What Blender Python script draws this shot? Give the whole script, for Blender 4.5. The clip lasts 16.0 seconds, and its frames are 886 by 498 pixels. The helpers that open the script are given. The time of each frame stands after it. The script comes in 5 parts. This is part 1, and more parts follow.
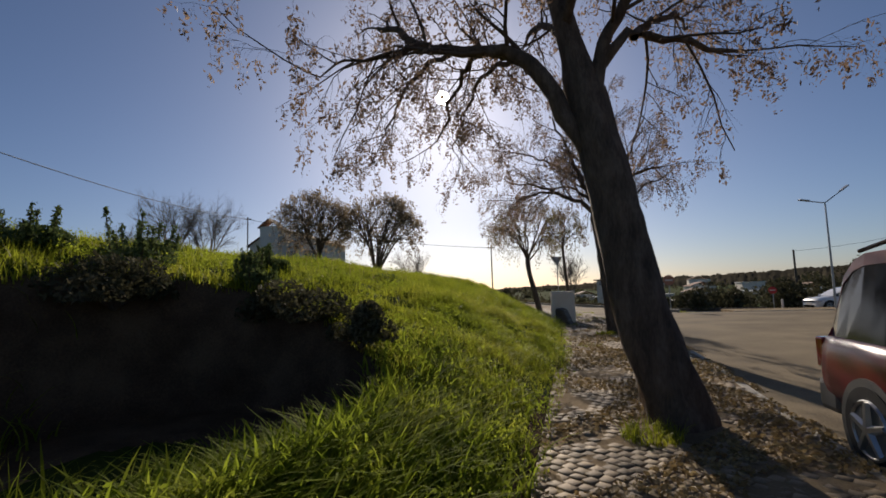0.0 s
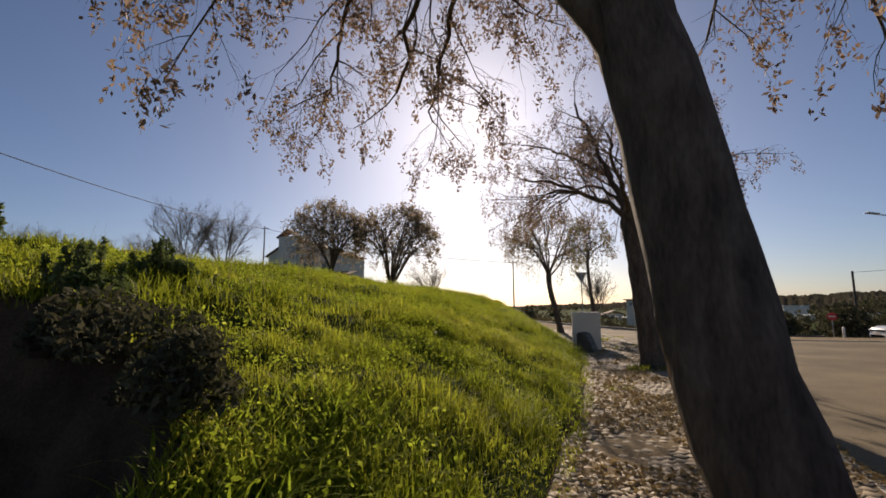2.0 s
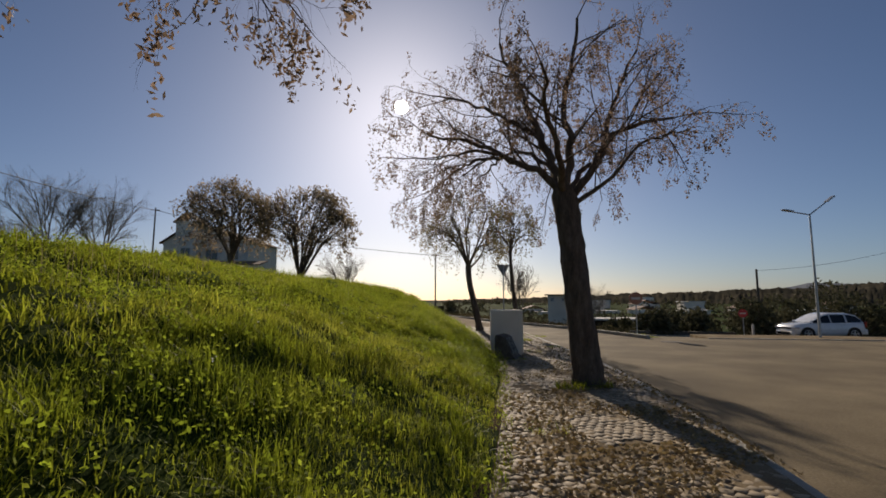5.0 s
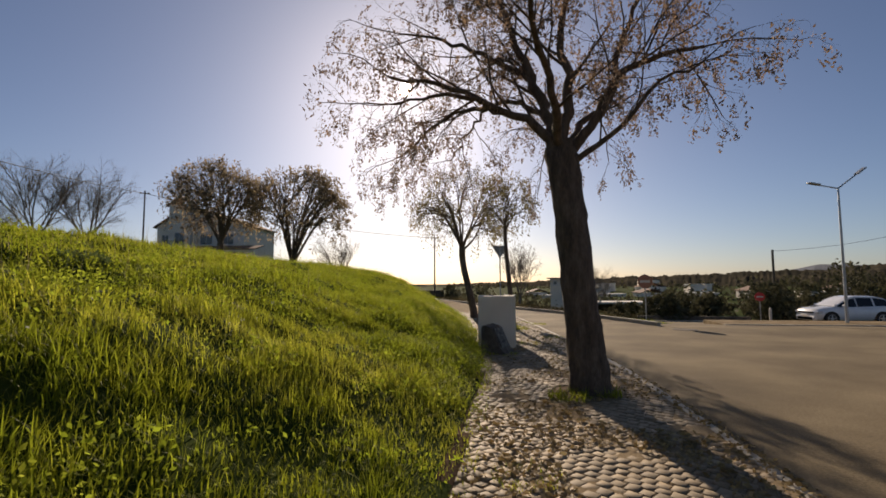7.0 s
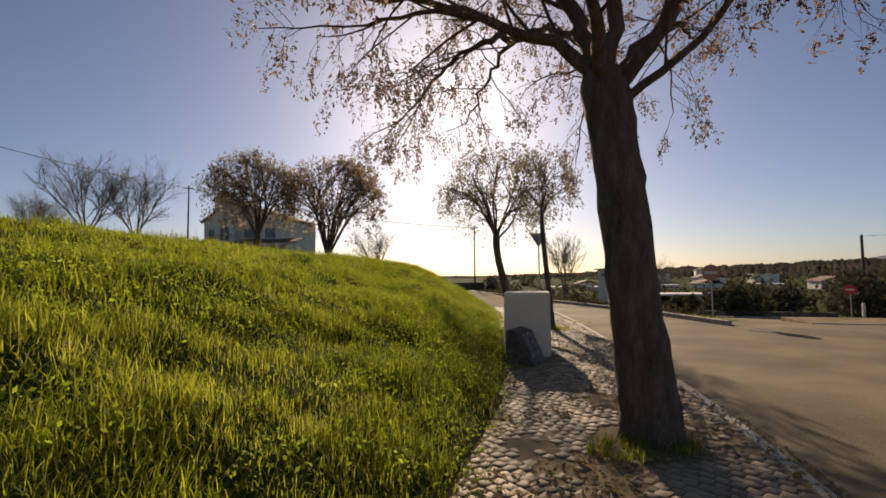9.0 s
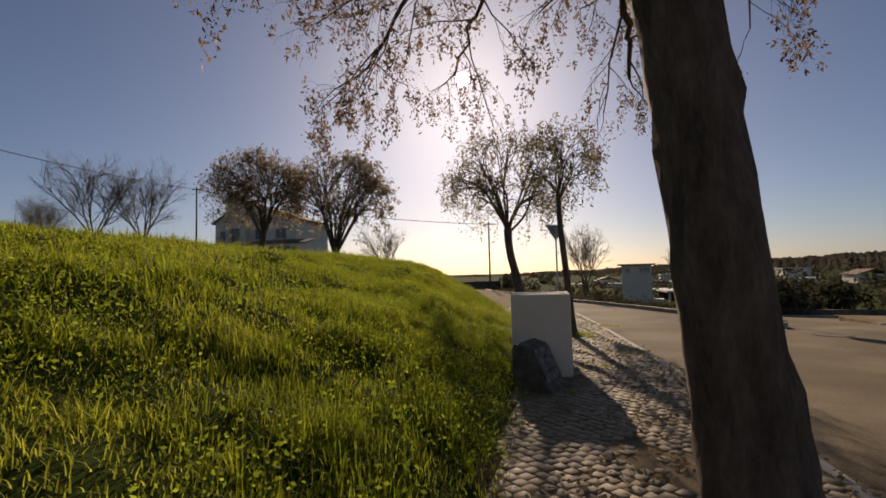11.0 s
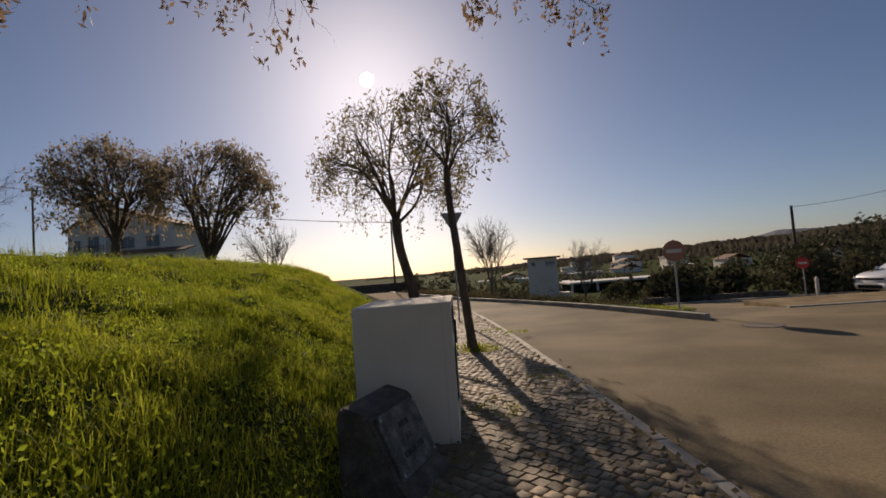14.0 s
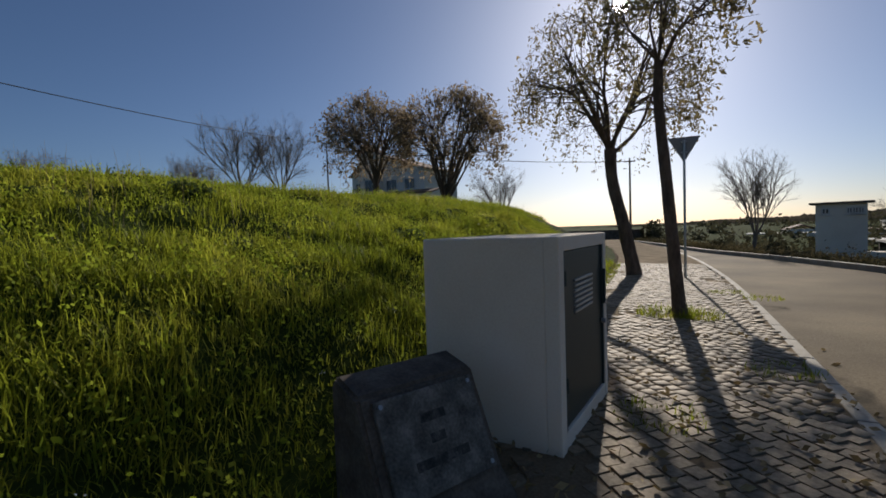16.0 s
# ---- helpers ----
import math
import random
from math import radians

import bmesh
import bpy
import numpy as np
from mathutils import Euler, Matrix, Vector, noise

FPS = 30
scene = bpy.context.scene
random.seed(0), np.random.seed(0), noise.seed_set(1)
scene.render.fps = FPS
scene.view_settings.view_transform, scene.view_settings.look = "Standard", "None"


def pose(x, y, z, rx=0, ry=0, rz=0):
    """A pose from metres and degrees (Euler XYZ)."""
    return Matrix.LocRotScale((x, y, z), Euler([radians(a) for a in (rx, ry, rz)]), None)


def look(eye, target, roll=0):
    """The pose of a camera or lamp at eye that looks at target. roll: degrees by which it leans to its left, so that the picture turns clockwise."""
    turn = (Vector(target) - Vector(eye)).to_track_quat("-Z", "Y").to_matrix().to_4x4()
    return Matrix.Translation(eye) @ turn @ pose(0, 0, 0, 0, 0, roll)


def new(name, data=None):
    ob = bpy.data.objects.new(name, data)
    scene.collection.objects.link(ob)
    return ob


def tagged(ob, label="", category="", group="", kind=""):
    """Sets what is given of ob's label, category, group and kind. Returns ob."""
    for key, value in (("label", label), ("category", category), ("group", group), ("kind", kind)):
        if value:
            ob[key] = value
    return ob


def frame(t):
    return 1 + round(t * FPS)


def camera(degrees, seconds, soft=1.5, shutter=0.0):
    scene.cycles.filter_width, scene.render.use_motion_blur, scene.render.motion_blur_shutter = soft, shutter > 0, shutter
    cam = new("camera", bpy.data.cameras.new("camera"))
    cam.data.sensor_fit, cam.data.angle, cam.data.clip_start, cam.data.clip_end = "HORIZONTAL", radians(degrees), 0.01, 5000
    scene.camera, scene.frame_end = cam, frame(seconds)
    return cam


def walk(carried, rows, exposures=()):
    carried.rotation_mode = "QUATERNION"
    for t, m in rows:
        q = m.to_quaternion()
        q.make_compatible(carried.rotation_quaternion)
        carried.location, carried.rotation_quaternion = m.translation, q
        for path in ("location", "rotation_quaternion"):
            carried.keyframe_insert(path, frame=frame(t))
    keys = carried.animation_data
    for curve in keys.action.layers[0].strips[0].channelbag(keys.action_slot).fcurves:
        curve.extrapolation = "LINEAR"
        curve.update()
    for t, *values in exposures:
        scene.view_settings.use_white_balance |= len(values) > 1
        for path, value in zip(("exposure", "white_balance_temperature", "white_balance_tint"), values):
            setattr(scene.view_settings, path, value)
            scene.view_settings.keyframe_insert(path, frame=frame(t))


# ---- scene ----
cam = camera(88.0, 16.0, soft=1.7, shutter=0.0)
# seconds, eye, yaw, pitch, lean to the right
PATH = [
    (0, 0.051, 0.069, 1.498, 15.43, 5.18, 1.81),
    (0.5, 0.080, 0.740, 1.527, 13.96, 4.55, 1.51),
    (1, 0.153, 1.487, 1.543, 16.35, 4.64, 1.45),
    (1.5, 0.140, 2.199, 1.534, 16.22, 5.34, 1.26),
    (2, 0.152, 2.830, 1.543, 18.66, 7.12, 0.30),
    (2.5, 0.202, 3.449, 1.563, 23.77, 8.27, -0.58),
    (3, 0.130, 4.020, 1.539, 21.70, 7.04, -1.75),
    (3.5, 0.100, 4.566, 1.551, 18.99, 6.92, -1.26),
    (4, 0.109, 5.098, 1.595, 17.66, 5.53, 0.50),
    (4.5, 0.069, 5.641, 1.597, 14.80, 5.76, 1.14),
    (5, 0.100, 6.159, 1.600, 9.54, 6.34, -0.08),
    (7.5, 0.537, 8.715, 1.635, 10.23, 4.12, 0.30),
    (8, 0.640, 9.247, 1.649, 9.72, 6.07, 0.31),
    (8.5, 0.661, 9.808, 1.662, 16.03, 4.67, 0.78),
    (9, 0.633, 10.361, 1.670, 15.83, 3.32, 0.53),
    (9.5, 0.688, 10.896, 1.650, 16.19, 3.55, 1.78),
    (12, 0.396, 13.642, 1.656, 18.69, 3.02, 0.87),
    (12.5, 0.387, 14.24, 1.610, 16.11, 3.67, 3.10),
    (13, 0.444, 14.703, 1.629, 13.19, 1.96, 3.94),
    (13.5, 0.460, 15.250, 1.619, 7.05, 3.20, 2.85),
    (14, 0.653, 15.754, 1.579, 7.00, 2.89, 4.32),
    (14.5, 0.838, 16.180, 1.540, 9.93, -0.30, 5.37),
    (15, 0.980, 16.649, 1.486, 13.23, -2.53, 3.31),
    (15.5, 1.123, 17.093, 1.446, 22.12, -1.35, 2.11),
    (16, 1.202, 17.524, 1.358, 36.75, -2.33, 1.92),
]
EXPOSURES = [(0.0, 0.13, 6700, 16), (0.4, 0.48, 6980, 17), (0.9, 0.28, 6980, 17), (1.5, 0.53, 7280, 19), (2.5, 0.24, 7280, 19), (3.5, 0.14, 7280, 19), (5.0, 0.04, 6880, 15), (7.5, 0.44, 7580, 19), (8.0, 0.24, 7280, 18), (9.0, 0.49, 7880, 21), (9.5, 0.34, 7880, 21), (12.5, 0.09, 7650, 21), (14.0, 0.09, 7450, 20), (14.6, -0.01, 7250, 18), (15.5, -0.04, 6500, 14), (16.0, 0.03, 6300, 13)]
walk(cam, [(t, pose(x, y, z, 90 + pitch, 0, yaw) @ pose(0, 0, 0, 0, 0, -lean)) for t, x, y, z, yaw, pitch, lean in PATH], EXPOSURES)

# ---- light ----
SUN_AZ, SUN_EL = -14.9, 23.4          # degrees: clockwise from +y, above the horizon
world = bpy.data.worlds.new("sky")
scene.world = world
world.use_nodes = True
wn = world.node_tree.nodes
sky = wn.new("ShaderNodeTexSky")
sky.sky_type = "NISHITA"
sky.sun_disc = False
sky.sun_elevation, sky.sun_rotation = radians(SUN_EL), radians(SUN_AZ)
sky.altitude, sky.air_density, sky.dust_density, sky.ozone_density = 1500, 1.0, 2.7, 5.0
wn["Background"].inputs["Strength"].default_value = 0.057
world.node_tree.links.new(sky.outputs[0], wn["Background"].inputs[0])
sun_data = bpy.data.lights.new("sun", "SUN")
sun_data.energy, sun_data.angle, sun_data.color = 4.2, radians(0.55), (1.0, 0.91, 0.76)
sun = new("sun", sun_data)
sun_way = Vector((math.sin(radians(SUN_AZ)) * math.cos(radians(SUN_EL)), math.cos(radians(SUN_AZ)) * math.cos(radians(SUN_EL)), math.sin(radians(SUN_EL))))
sun.matrix_world = look(sun_way * 50, (0, 0, 0))


# the glaring disc of the low sun itself; the lamp above does the lighting
glare = bpy.data.materials.new("sun_glare")
glare.use_nodes = True
gn, gl = glare.node_tree.nodes, glare.node_tree.links
gn.remove(gn["Principled BSDF"])
glow, clear, both = gn.new("ShaderNodeEmission"), gn.new("ShaderNodeBsdfTransparent"), gn.new("ShaderNodeAddShader")
glow.inputs["Color"].default_value, glow.inputs["Strength"].default_value = (1.0, 0.95, 0.86, 1), 14.0
gl.new(glow.outputs[0], both.inputs[0])
gl.new(clear.outputs[0], both.inputs[1])
gl.new(both.outputs[0], gn["Material Output"].inputs["Surface"])
sun_bm = bmesh.new()
bmesh.ops.create_circle(sun_bm, cap_ends=True, segments=64, radius=36.0)
sun_mesh = bpy.data.meshes.new("backdrop_sun")
sun_bm.to_mesh(sun_mesh)
sun_bm.free()
sun_mesh.materials.append(glare)
sun_face = new("backdrop_sun", sun_mesh)
sun_face.matrix_world = look(sun_way * 2600, (0, 0, 0))
tagged(sun_face, "blinding white sun low in the clear sky", "sun", kind="structure")


# ---- materials ----
def material(name, colours, rough=0.8, scale=4.0, fine=60.0, bump=0.3, metal=0.0, spread=0.0, trans=0.0, spec=0.4, detail=6.0, dist=0.02, grain_z=1.0):
    """Two scales of noise mix the colours; spread varies the value from piece to piece."""
    m = bpy.data.materials.new(name)
    m.use_nodes = True
    n, l = m.node_tree.nodes, m.node_tree.links
    b = n["Principled BSDF"]
    co = n.new("ShaderNodeTexCoord")
    mapped = n.new("ShaderNodeMapping")
    mapped.inputs["Scale"].default_value = (1, 1, grain_z)
    l.new(co.outputs["Object"], mapped.inputs["Vector"])
    big, small = n.new("ShaderNodeTexNoise"), n.new("ShaderNodeTexNoise")
    big.inputs["Scale"].default_value, small.inputs["Scale"].default_value = scale, fine
    big.inputs["Detail"].default_value = small.inputs["Detail"].default_value = detail
    for t in (big, small):
        l.new(mapped.outputs[0], t.inputs["Vector"])
    mix = n.new("ShaderNodeMath")
    mix.operation = "MULTIPLY_ADD"
    mix.inputs[1].default_value = 0.35
    l.new(small.outputs["Fac"], mix.inputs[0])
    part_of = n.new("ShaderNodeMath")
    part_of.operation = "MULTIPLY"
    part_of.inputs[1].default_value = 0.65
    l.new(big.outputs["Fac"], part_of.inputs[0])
    l.new(part_of.outputs[0], mix.inputs[2])
    ramp = n.new("ShaderNodeValToRGB")
    e = ramp.color_ramp.elements
    lo, hi = 0.34, 0.66
    e[0].position, e[1].position = lo, hi
    e[0].color, e[1].color = (*colours[0], 1), (*colours[-1], 1)
    for k, c in enumerate(colours[1:-1], 1):
        e.new(lo + (hi - lo) * k / (len(colours) - 1)).color = (*c, 1)
    l.new(mix.outputs[0], ramp.inputs[0])
    out = ramp.outputs[0]
    if spread:
        hsv = n.new("ShaderNodeHueSaturation")
        info = n.new("ShaderNodeObjectInfo")
        geo = n.new("ShaderNodeNewGeometry")
        add = n.new("ShaderNodeMath")
        l.new(info.outputs["Random"], add.inputs[0])
        l.new(geo.outputs["Random Per Island"], add.inputs[1])
        fr = n.new("ShaderNodeMath")
        fr.operation = "FRACT"
        l.new(add.outputs[0], fr.inputs[0])
        rng = n.new("ShaderNodeMapRange")
        rng.inputs["To Min"].default_value, rng.inputs["To Max"].default_value = 1 - spread, 1 + spread
        l.new(fr.outputs[0], rng.inputs["Value"])
        l.new(rng.outputs[0], hsv.inputs["Value"])
        l.new(out, hsv.inputs["Color"])
        out = hsv.outputs[0]
    l.new(out, b.inputs["Base Color"])
    b.inputs["Roughness"].default_value, b.inputs["Metallic"].default_value = rough, metal
    b.inputs["Specular IOR Level"].default_value = spec
    if bump:
        bp = n.new("ShaderNodeBump")
        bp.inputs["Strength"].default_value, bp.inputs["Distance"].default_value = bump, dist
        l.new(mix.outputs[0], bp.inputs["Height"])
        l.new(bp.outputs[0], b.inputs["Normal"])
    if trans:
        tr = n.new("ShaderNodeBsdfTranslucent")
        l.new(out, tr.inputs["Color"])
        sh = n.new("ShaderNodeMixShader")
        sh.inputs[0].default_value = trans
        l.new(b.outputs[0], sh.inputs[1])
        l.new(tr.outputs[0], sh.inputs[2])
        l.new(sh.outputs[0], n["Material Output"].inputs["Surface"])
    return m


def plain(name, colour, rough=0.5, metal=0.0, spec=0.5, coat=0.0):
    m = material(name, [tuple(c * 0.9 for c in colour), colour, tuple(min(1, c * 1.08) for c in colour)], rough, 3.0, 90.0, 0.05, metal, spec=spec)
    m.node_tree.nodes["Principled BSDF"].inputs["Coat Weight"].default_value = coat
    return m


ASPHALT = material("asphalt", [(0.085, 0.062, 0.033), (0.16, 0.121, 0.068), (0.25, 0.195, 0.115)], 0.9, 0.45, 38, 0.8, dist=0.018, spec=0.2)
SOIL = material("soil", [(0.055, 0.035, 0.022), (0.095, 0.062, 0.038), (0.15, 0.10, 0.06)], 1.0, 2.0, 40, 0.8, spec=0.02)
TURF = material("turf", [(0.02, 0.032, 0.007), (0.036, 0.053, 0.011), (0.06, 0.076, 0.018)], 1.0, 1.2, 30, 0.8, spec=0.02)
SANDJOINT = material("sandy_joint", [(0.14, 0.105, 0.062), (0.22, 0.165, 0.10), (0.31, 0.24, 0.15)], 1.0, 1.5, 50, 0.6, spec=0.05)
COBBLE = material("limestone_cobble", [(0.165, 0.12, 0.07), (0.245, 0.185, 0.11), (0.34, 0.265, 0.17)], 0.72, 3, 45, 0.6, spread=0.25, dist=0.008, spec=0.35)
KERBSTONE = material("kerb_limestone", [(0.24, 0.215, 0.17), (0.34, 0.31, 0.25), (0.42, 0.39, 0.32)], 0.8, 2, 40, 0.5, spread=0.12, dist=0.008)
BARK = material("bark", [(0.065, 0.046, 0.033), (0.12, 0.086, 0.06), (0.19, 0.14, 0.1)], 0.95, 9, 45, 0.8, dist=0.035, grain_z=0.3)
TWIG = material("twig_bark", [(0.08, 0.058, 0.042), (0.14, 0.10, 0.072)], 0.9, 6, 60, 0.3)
GREYTWIG = material("bare_grey_twig", [(0.14, 0.115, 0.09), (0.22, 0.185, 0.15)], 0.9, 4, 40, 0.2)
RENDERED = material("white_rendered_wall", [(0.78, 0.66, 0.50), (0.86, 0.75, 0.59), (0.89, 0.80, 0.65)], 0.9, 1.4, 60, 0.25, dist=0.006)
WHITEWASH = material("whitewash", [(0.74, 0.66, 0.54), (0.82, 0.745, 0.63), (0.85, 0.785, 0.68)], 0.9, 0.8, 20, 0.1)
ROOFTILE = material("roof_tile", [(0.13, 0.075, 0.05), (0.19, 0.11, 0.075), (0.25, 0.155, 0.11)], 0.85, 2, 30, 0.3, spread=0.2)


# ---- helpers of this scene ----
def obj(name, bm, mat, parent=None, label="", category="", kind="", group="", smooth=False, at=None):
    me = bpy.data.meshes.new(name)
    bm.to_mesh(me)
    bm.free()
    if smooth:
        me.shade_smooth()
    for k in (mat if isinstance(mat, (list, tuple)) else [mat]):
        me.materials.append(k)
    ob = new(name, me)
    if at is not None:
        ob.matrix_world = at
    if parent is not None:
        ob.parent = parent
    return tagged(ob, label, category, group, kind)


def part(name, bm, mat, parent, label="", smooth=False):
    return obj(name, bm, mat, parent, label, smooth=smooth)


def thing(name, m, label, category, group="", kind=""):
    ob = new(name)
    ob.matrix_world = m
    ob.empty_display_size = 0.1
    return tagged(ob, label, category, group, kind)


def raw_mesh(name, verts, faces_flat, sides, mat, parent=None, smooth=False):
    """A mesh from arrays: verts (n, 3), faces as one flat array of corners with the given number of sides."""
    verts, faces_flat = np.asarray(verts, np.float32), np.asarray(faces_flat, np.int32).ravel()
    me = bpy.data.meshes.new(name)
    me.vertices.add(len(verts))
    me.vertices.foreach_set("co", verts.ravel())
    me.loops.add(len(faces_flat))
    me.loops.foreach_set("vertex_index", faces_flat)
    count = len(faces_flat) // sides
    me.polygons.add(count)
    me.polygons.foreach_set("loop_start", np.arange(count, dtype=np.int32) * sides)
    me.update(calc_edges=True)
    me.validate()
    if smooth:
        me.shade_smooth()
    me.materials.append(mat)
    ob = new(name, me)
    if parent is not None:
        ob.parent = parent
    return ob


def box(bm, x0, y0, z0, x1, y1, z1, bevel=0.0, m=None):
    made = bmesh.ops.create_cube(bm, size=1.0)["verts"]
    for v in made:
        v.co = Vector(((x0 + x1) / 2 + v.co.x * (x1 - x0), (y0 + y1) / 2 + v.co.y * (y1 - y0), (z0 + z1) / 2 + v.co.z * (z1 - z0)))
    if bevel:
        edges = list({e for v in made for e in v.link_edges})
        done = bmesh.ops.bevel(bm, geom=edges, offset=bevel, segments=2, affect="EDGES", profile=0.5)
        made = list({v for f in done["faces"] for v in f.verts} | {v for v in made if v.is_valid})
    if m is not None:
        bmesh.ops.transform(bm, matrix=m, verts=[v for v in made if v.is_valid])
    return bm


def boxed(x0, y0, z0, x1, y1, z1, bevel=0.0, m=None):
    return box(bmesh.new(), x0, y0, z0, x1, y1, z1, bevel, m)


def rod(bm, a, b, r0, r1=None, sides=10):
    a, b = Vector(a), Vector(b)
    q = (b - a).to_track_quat("Z", "Y").to_matrix().to_4x4()
    bmesh.ops.create_cone(bm, cap_ends=True, segments=sides, radius1=r0, radius2=r0 if r1 is None else r1, depth=(b - a).length, matrix=Matrix.Translation((a + b) / 2) @ q)
    return bm


# ---- the lie of the land ----
KY = np.array([-60, -20, 4, 7.5, 11, 14, 17.8, 20.8, 24.7, 28, 31, 36.3, 45, 60, 90, 140.0])
KX = np.array([2.3, 2.25, 2.25, 2.4, 2.6, 2.52, 2.32, 1.82, 1.17, 0.6, 0.0, -1.3, -4.0, -10.0, -26.0, -62.0])
_ys = np.linspace(-60, 140, 801)
_xs = np.interp(_ys, KY, KX)
_xs = np.convolve(np.pad(_xs, 12, mode="edge"), np.hanning(27)[1:-1] / np.hanning(27)[1:-1].sum(), "valid")


def kerb_x(y):
    return np.interp(y, _ys, _xs)


def edge_x(y):
    """Where the grass begins, left of the paved footway."""
    return kerb_x(y) - np.interp(y, [0, 6, 14, 20, 26, 40], [2.5, 2.62, 2.72, 2.62, 2.7, 2.8])


def smoothstep(a, b, v):
    u = np.clip((np.asarray(v, float) - a) / (b - a), 0, 1)
    return u * u * (3 - 2 * u)


def bank_z(x, y):
    """Height of the grassy hill."""
    x, y = np.asarray(x, float), np.asarray(y, float)
    s = edge_x(y) - x
    h = np.interp(s, [0, 0.3, 0.9, 1.8, 2.8, 4.6, 7, 9.5, 13, 25, 45, 90], [0.02, 0.1, 0.36, 0.78, 1.17, 1.72, 2.3, 2.7, 3.0, 3.6, 4.1, 4.6])
    h = h * (1 + 0.3 * smoothstep(24, 31, y) * smoothstep(41, 35, y) * smoothstep(9, 3, s))
    h = h * (1 - 0.72 * smoothstep(36, 46, y + 0.2 * (x + 6)) * smoothstep(26, 8, s))
    h = h + (0.06 * np.sin(1.7 * x + 0.6 * y) + 0.05 * np.sin(0.9 * y - 1.3 * x) + 0.06 * np.sin(3.1 * y + 2.2 * x) * np.sin(2.3 * y - 3.4 * x)) * smoothstep(0.2, 1.5, s)
    # the dug-out bank near the start: a hollow with a steep earth face
    cx, cy = -3.6, 3.1
    d = np.hypot((x - cx) / 2.15, (y - cy) / 2.5)
    cut = (1 - smoothstep(0.78, 1.0, d)) 
    floor = 0.05 + 0.06 * s * 0.3
    h = h * (1 - cut) + np.minimum(h, floor) * cut
    low = smoothstep(2.2, -1.0, y) * smoothstep(5.5, 2.0, s)
    h = h * (1 - low * 0.75)
    return h


def land_z(x, y):
    """Height of the whole ground, below paving level to the right of the kerb."""
    x, y = np.asarray(x, float), np.asarray(y, float)
    s = edge_x(y) - x
    left = bank_z(x, y)
    right = -0.3 - 0.06 * np.clip(y - 27, 0, 60) * smoothstep(0, 8, x - kerb_x(y) - 5)
    far = smoothstep(120, 260, np.hypot(x, y))
    z = np.where(s > 0, left, np.maximum(right, -3.2))
    z = np.where((s <= 0) & (s > -3.2), -0.3, z)
    return z * (1 - far) - 1.0 * far


def grid_sheet(name, xs, ys, height, mat, **tags):
    X, Y = np.meshgrid(xs, ys)
    Z = height(X, Y)
    n, m = len(xs), len(ys)
    idx = np.arange(n * m).reshape(m, n)
    f = np.stack([idx[:-1, :-1], idx[:-1, 1:], idx[1:, 1:], idx[1:, :-1]], -1).reshape(-1, 4)
    ob = raw_mesh(name, np.stack([X, Y, Z], -1).reshape(-1, 3), f, 4, mat, smooth=True)
    return tagged(ob, **tags)


def stretch(a, b, step, out, n):
    core = np.arange(a, b + step / 2, step)
    more = np.geomspace(step, out, n)
    return np.concatenate([a - more[::-1], core, b + more])


ground = grid_sheet("ground", stretch(-9, 4, 0.14, 3500, 42), stretch(-2, 38, 0.16, 3500, 44), land_z, TURF,
                    label="green grassy hillside and open land reaching the horizon", category="ground", kind="structure")
# earth face of the hollow: the sheet's own faces there are bare soil
def bare_soil(ob):
    me = ob.data
    me.materials.append(SOIL)
    n = len(me.polygons)
    co = np.empty(len(me.vertices) * 3, np.float32)
    me.vertices.foreach_get("co", co)
    co = co.reshape(-1, 3)
    vi = np.empty(n * 4, np.int32)
    me.polygons.foreach_get("vertices", vi)
    mid = co[vi.reshape(-1, 4)].mean(1)
    d = np.hypot((mid[:, 0] + 3.6) / 2.15, (mid[:, 1] - 3.1) / 2.5)
    s = edge_x(mid[:, 1]) - mid[:, 0]
    soil = ((d < 1.02) & (d > 0.3)) | ((s < 0.12) & (s > -0.4) & (mid[:, 1] < 60) & (mid[:, 1] > -20))
    me.polygons.foreach_set("material_index", soil.astype(np.int32))


bare_soil(ground)


FKY = np.array([-60, 27.9, 30, 32.2, 34.5, 37.9, 42, 48, 57, 90, 140.0])
FKX = np.array([60, 5.6, 4.75, 3.85, 2.7, 0.85, -1.8, -4.6, -9.2, -20.5, -56.0])


def far_kerb_x(y):
    return np.interp(y, FKY, FKX)


def strip(name, left, right, ys, z, mat, n=2, **tags):
    """A ribbon between two lines; z may be a number or a function of x and y."""
    l, r = left(ys), right(ys)
    u = np.linspace(0, 1, n)
    X = l[:, None] * (1 - u) + r[:, None] * u
    Y = np.repeat(ys[:, None], n, 1)
    Z = z(X, Y) if callable(z) else np.full_like(X, z)
    idx = np.arange(len(ys) * n).reshape(len(ys), n)
    f = np.stack([idx[:-1, :-1], idx[:-1, 1:], idx[1:, 1:], idx[1:, :-1]], -1)
    return tagged(raw_mesh(name, np.stack([X, Y, Z], -1).reshape(-1, 3), f, 4, mat), **tags)


def patchy(x, y, k=1.0, seed=0.0):
    return 0.5 + 0.5 * np.sin(k * 1.9 * x + 1.3 * np.sin(k * 1.1 * y + seed) + seed) * np.sin(k * 1.6 * y + 1.7 * np.sin(k * 0.8 * x + seed))


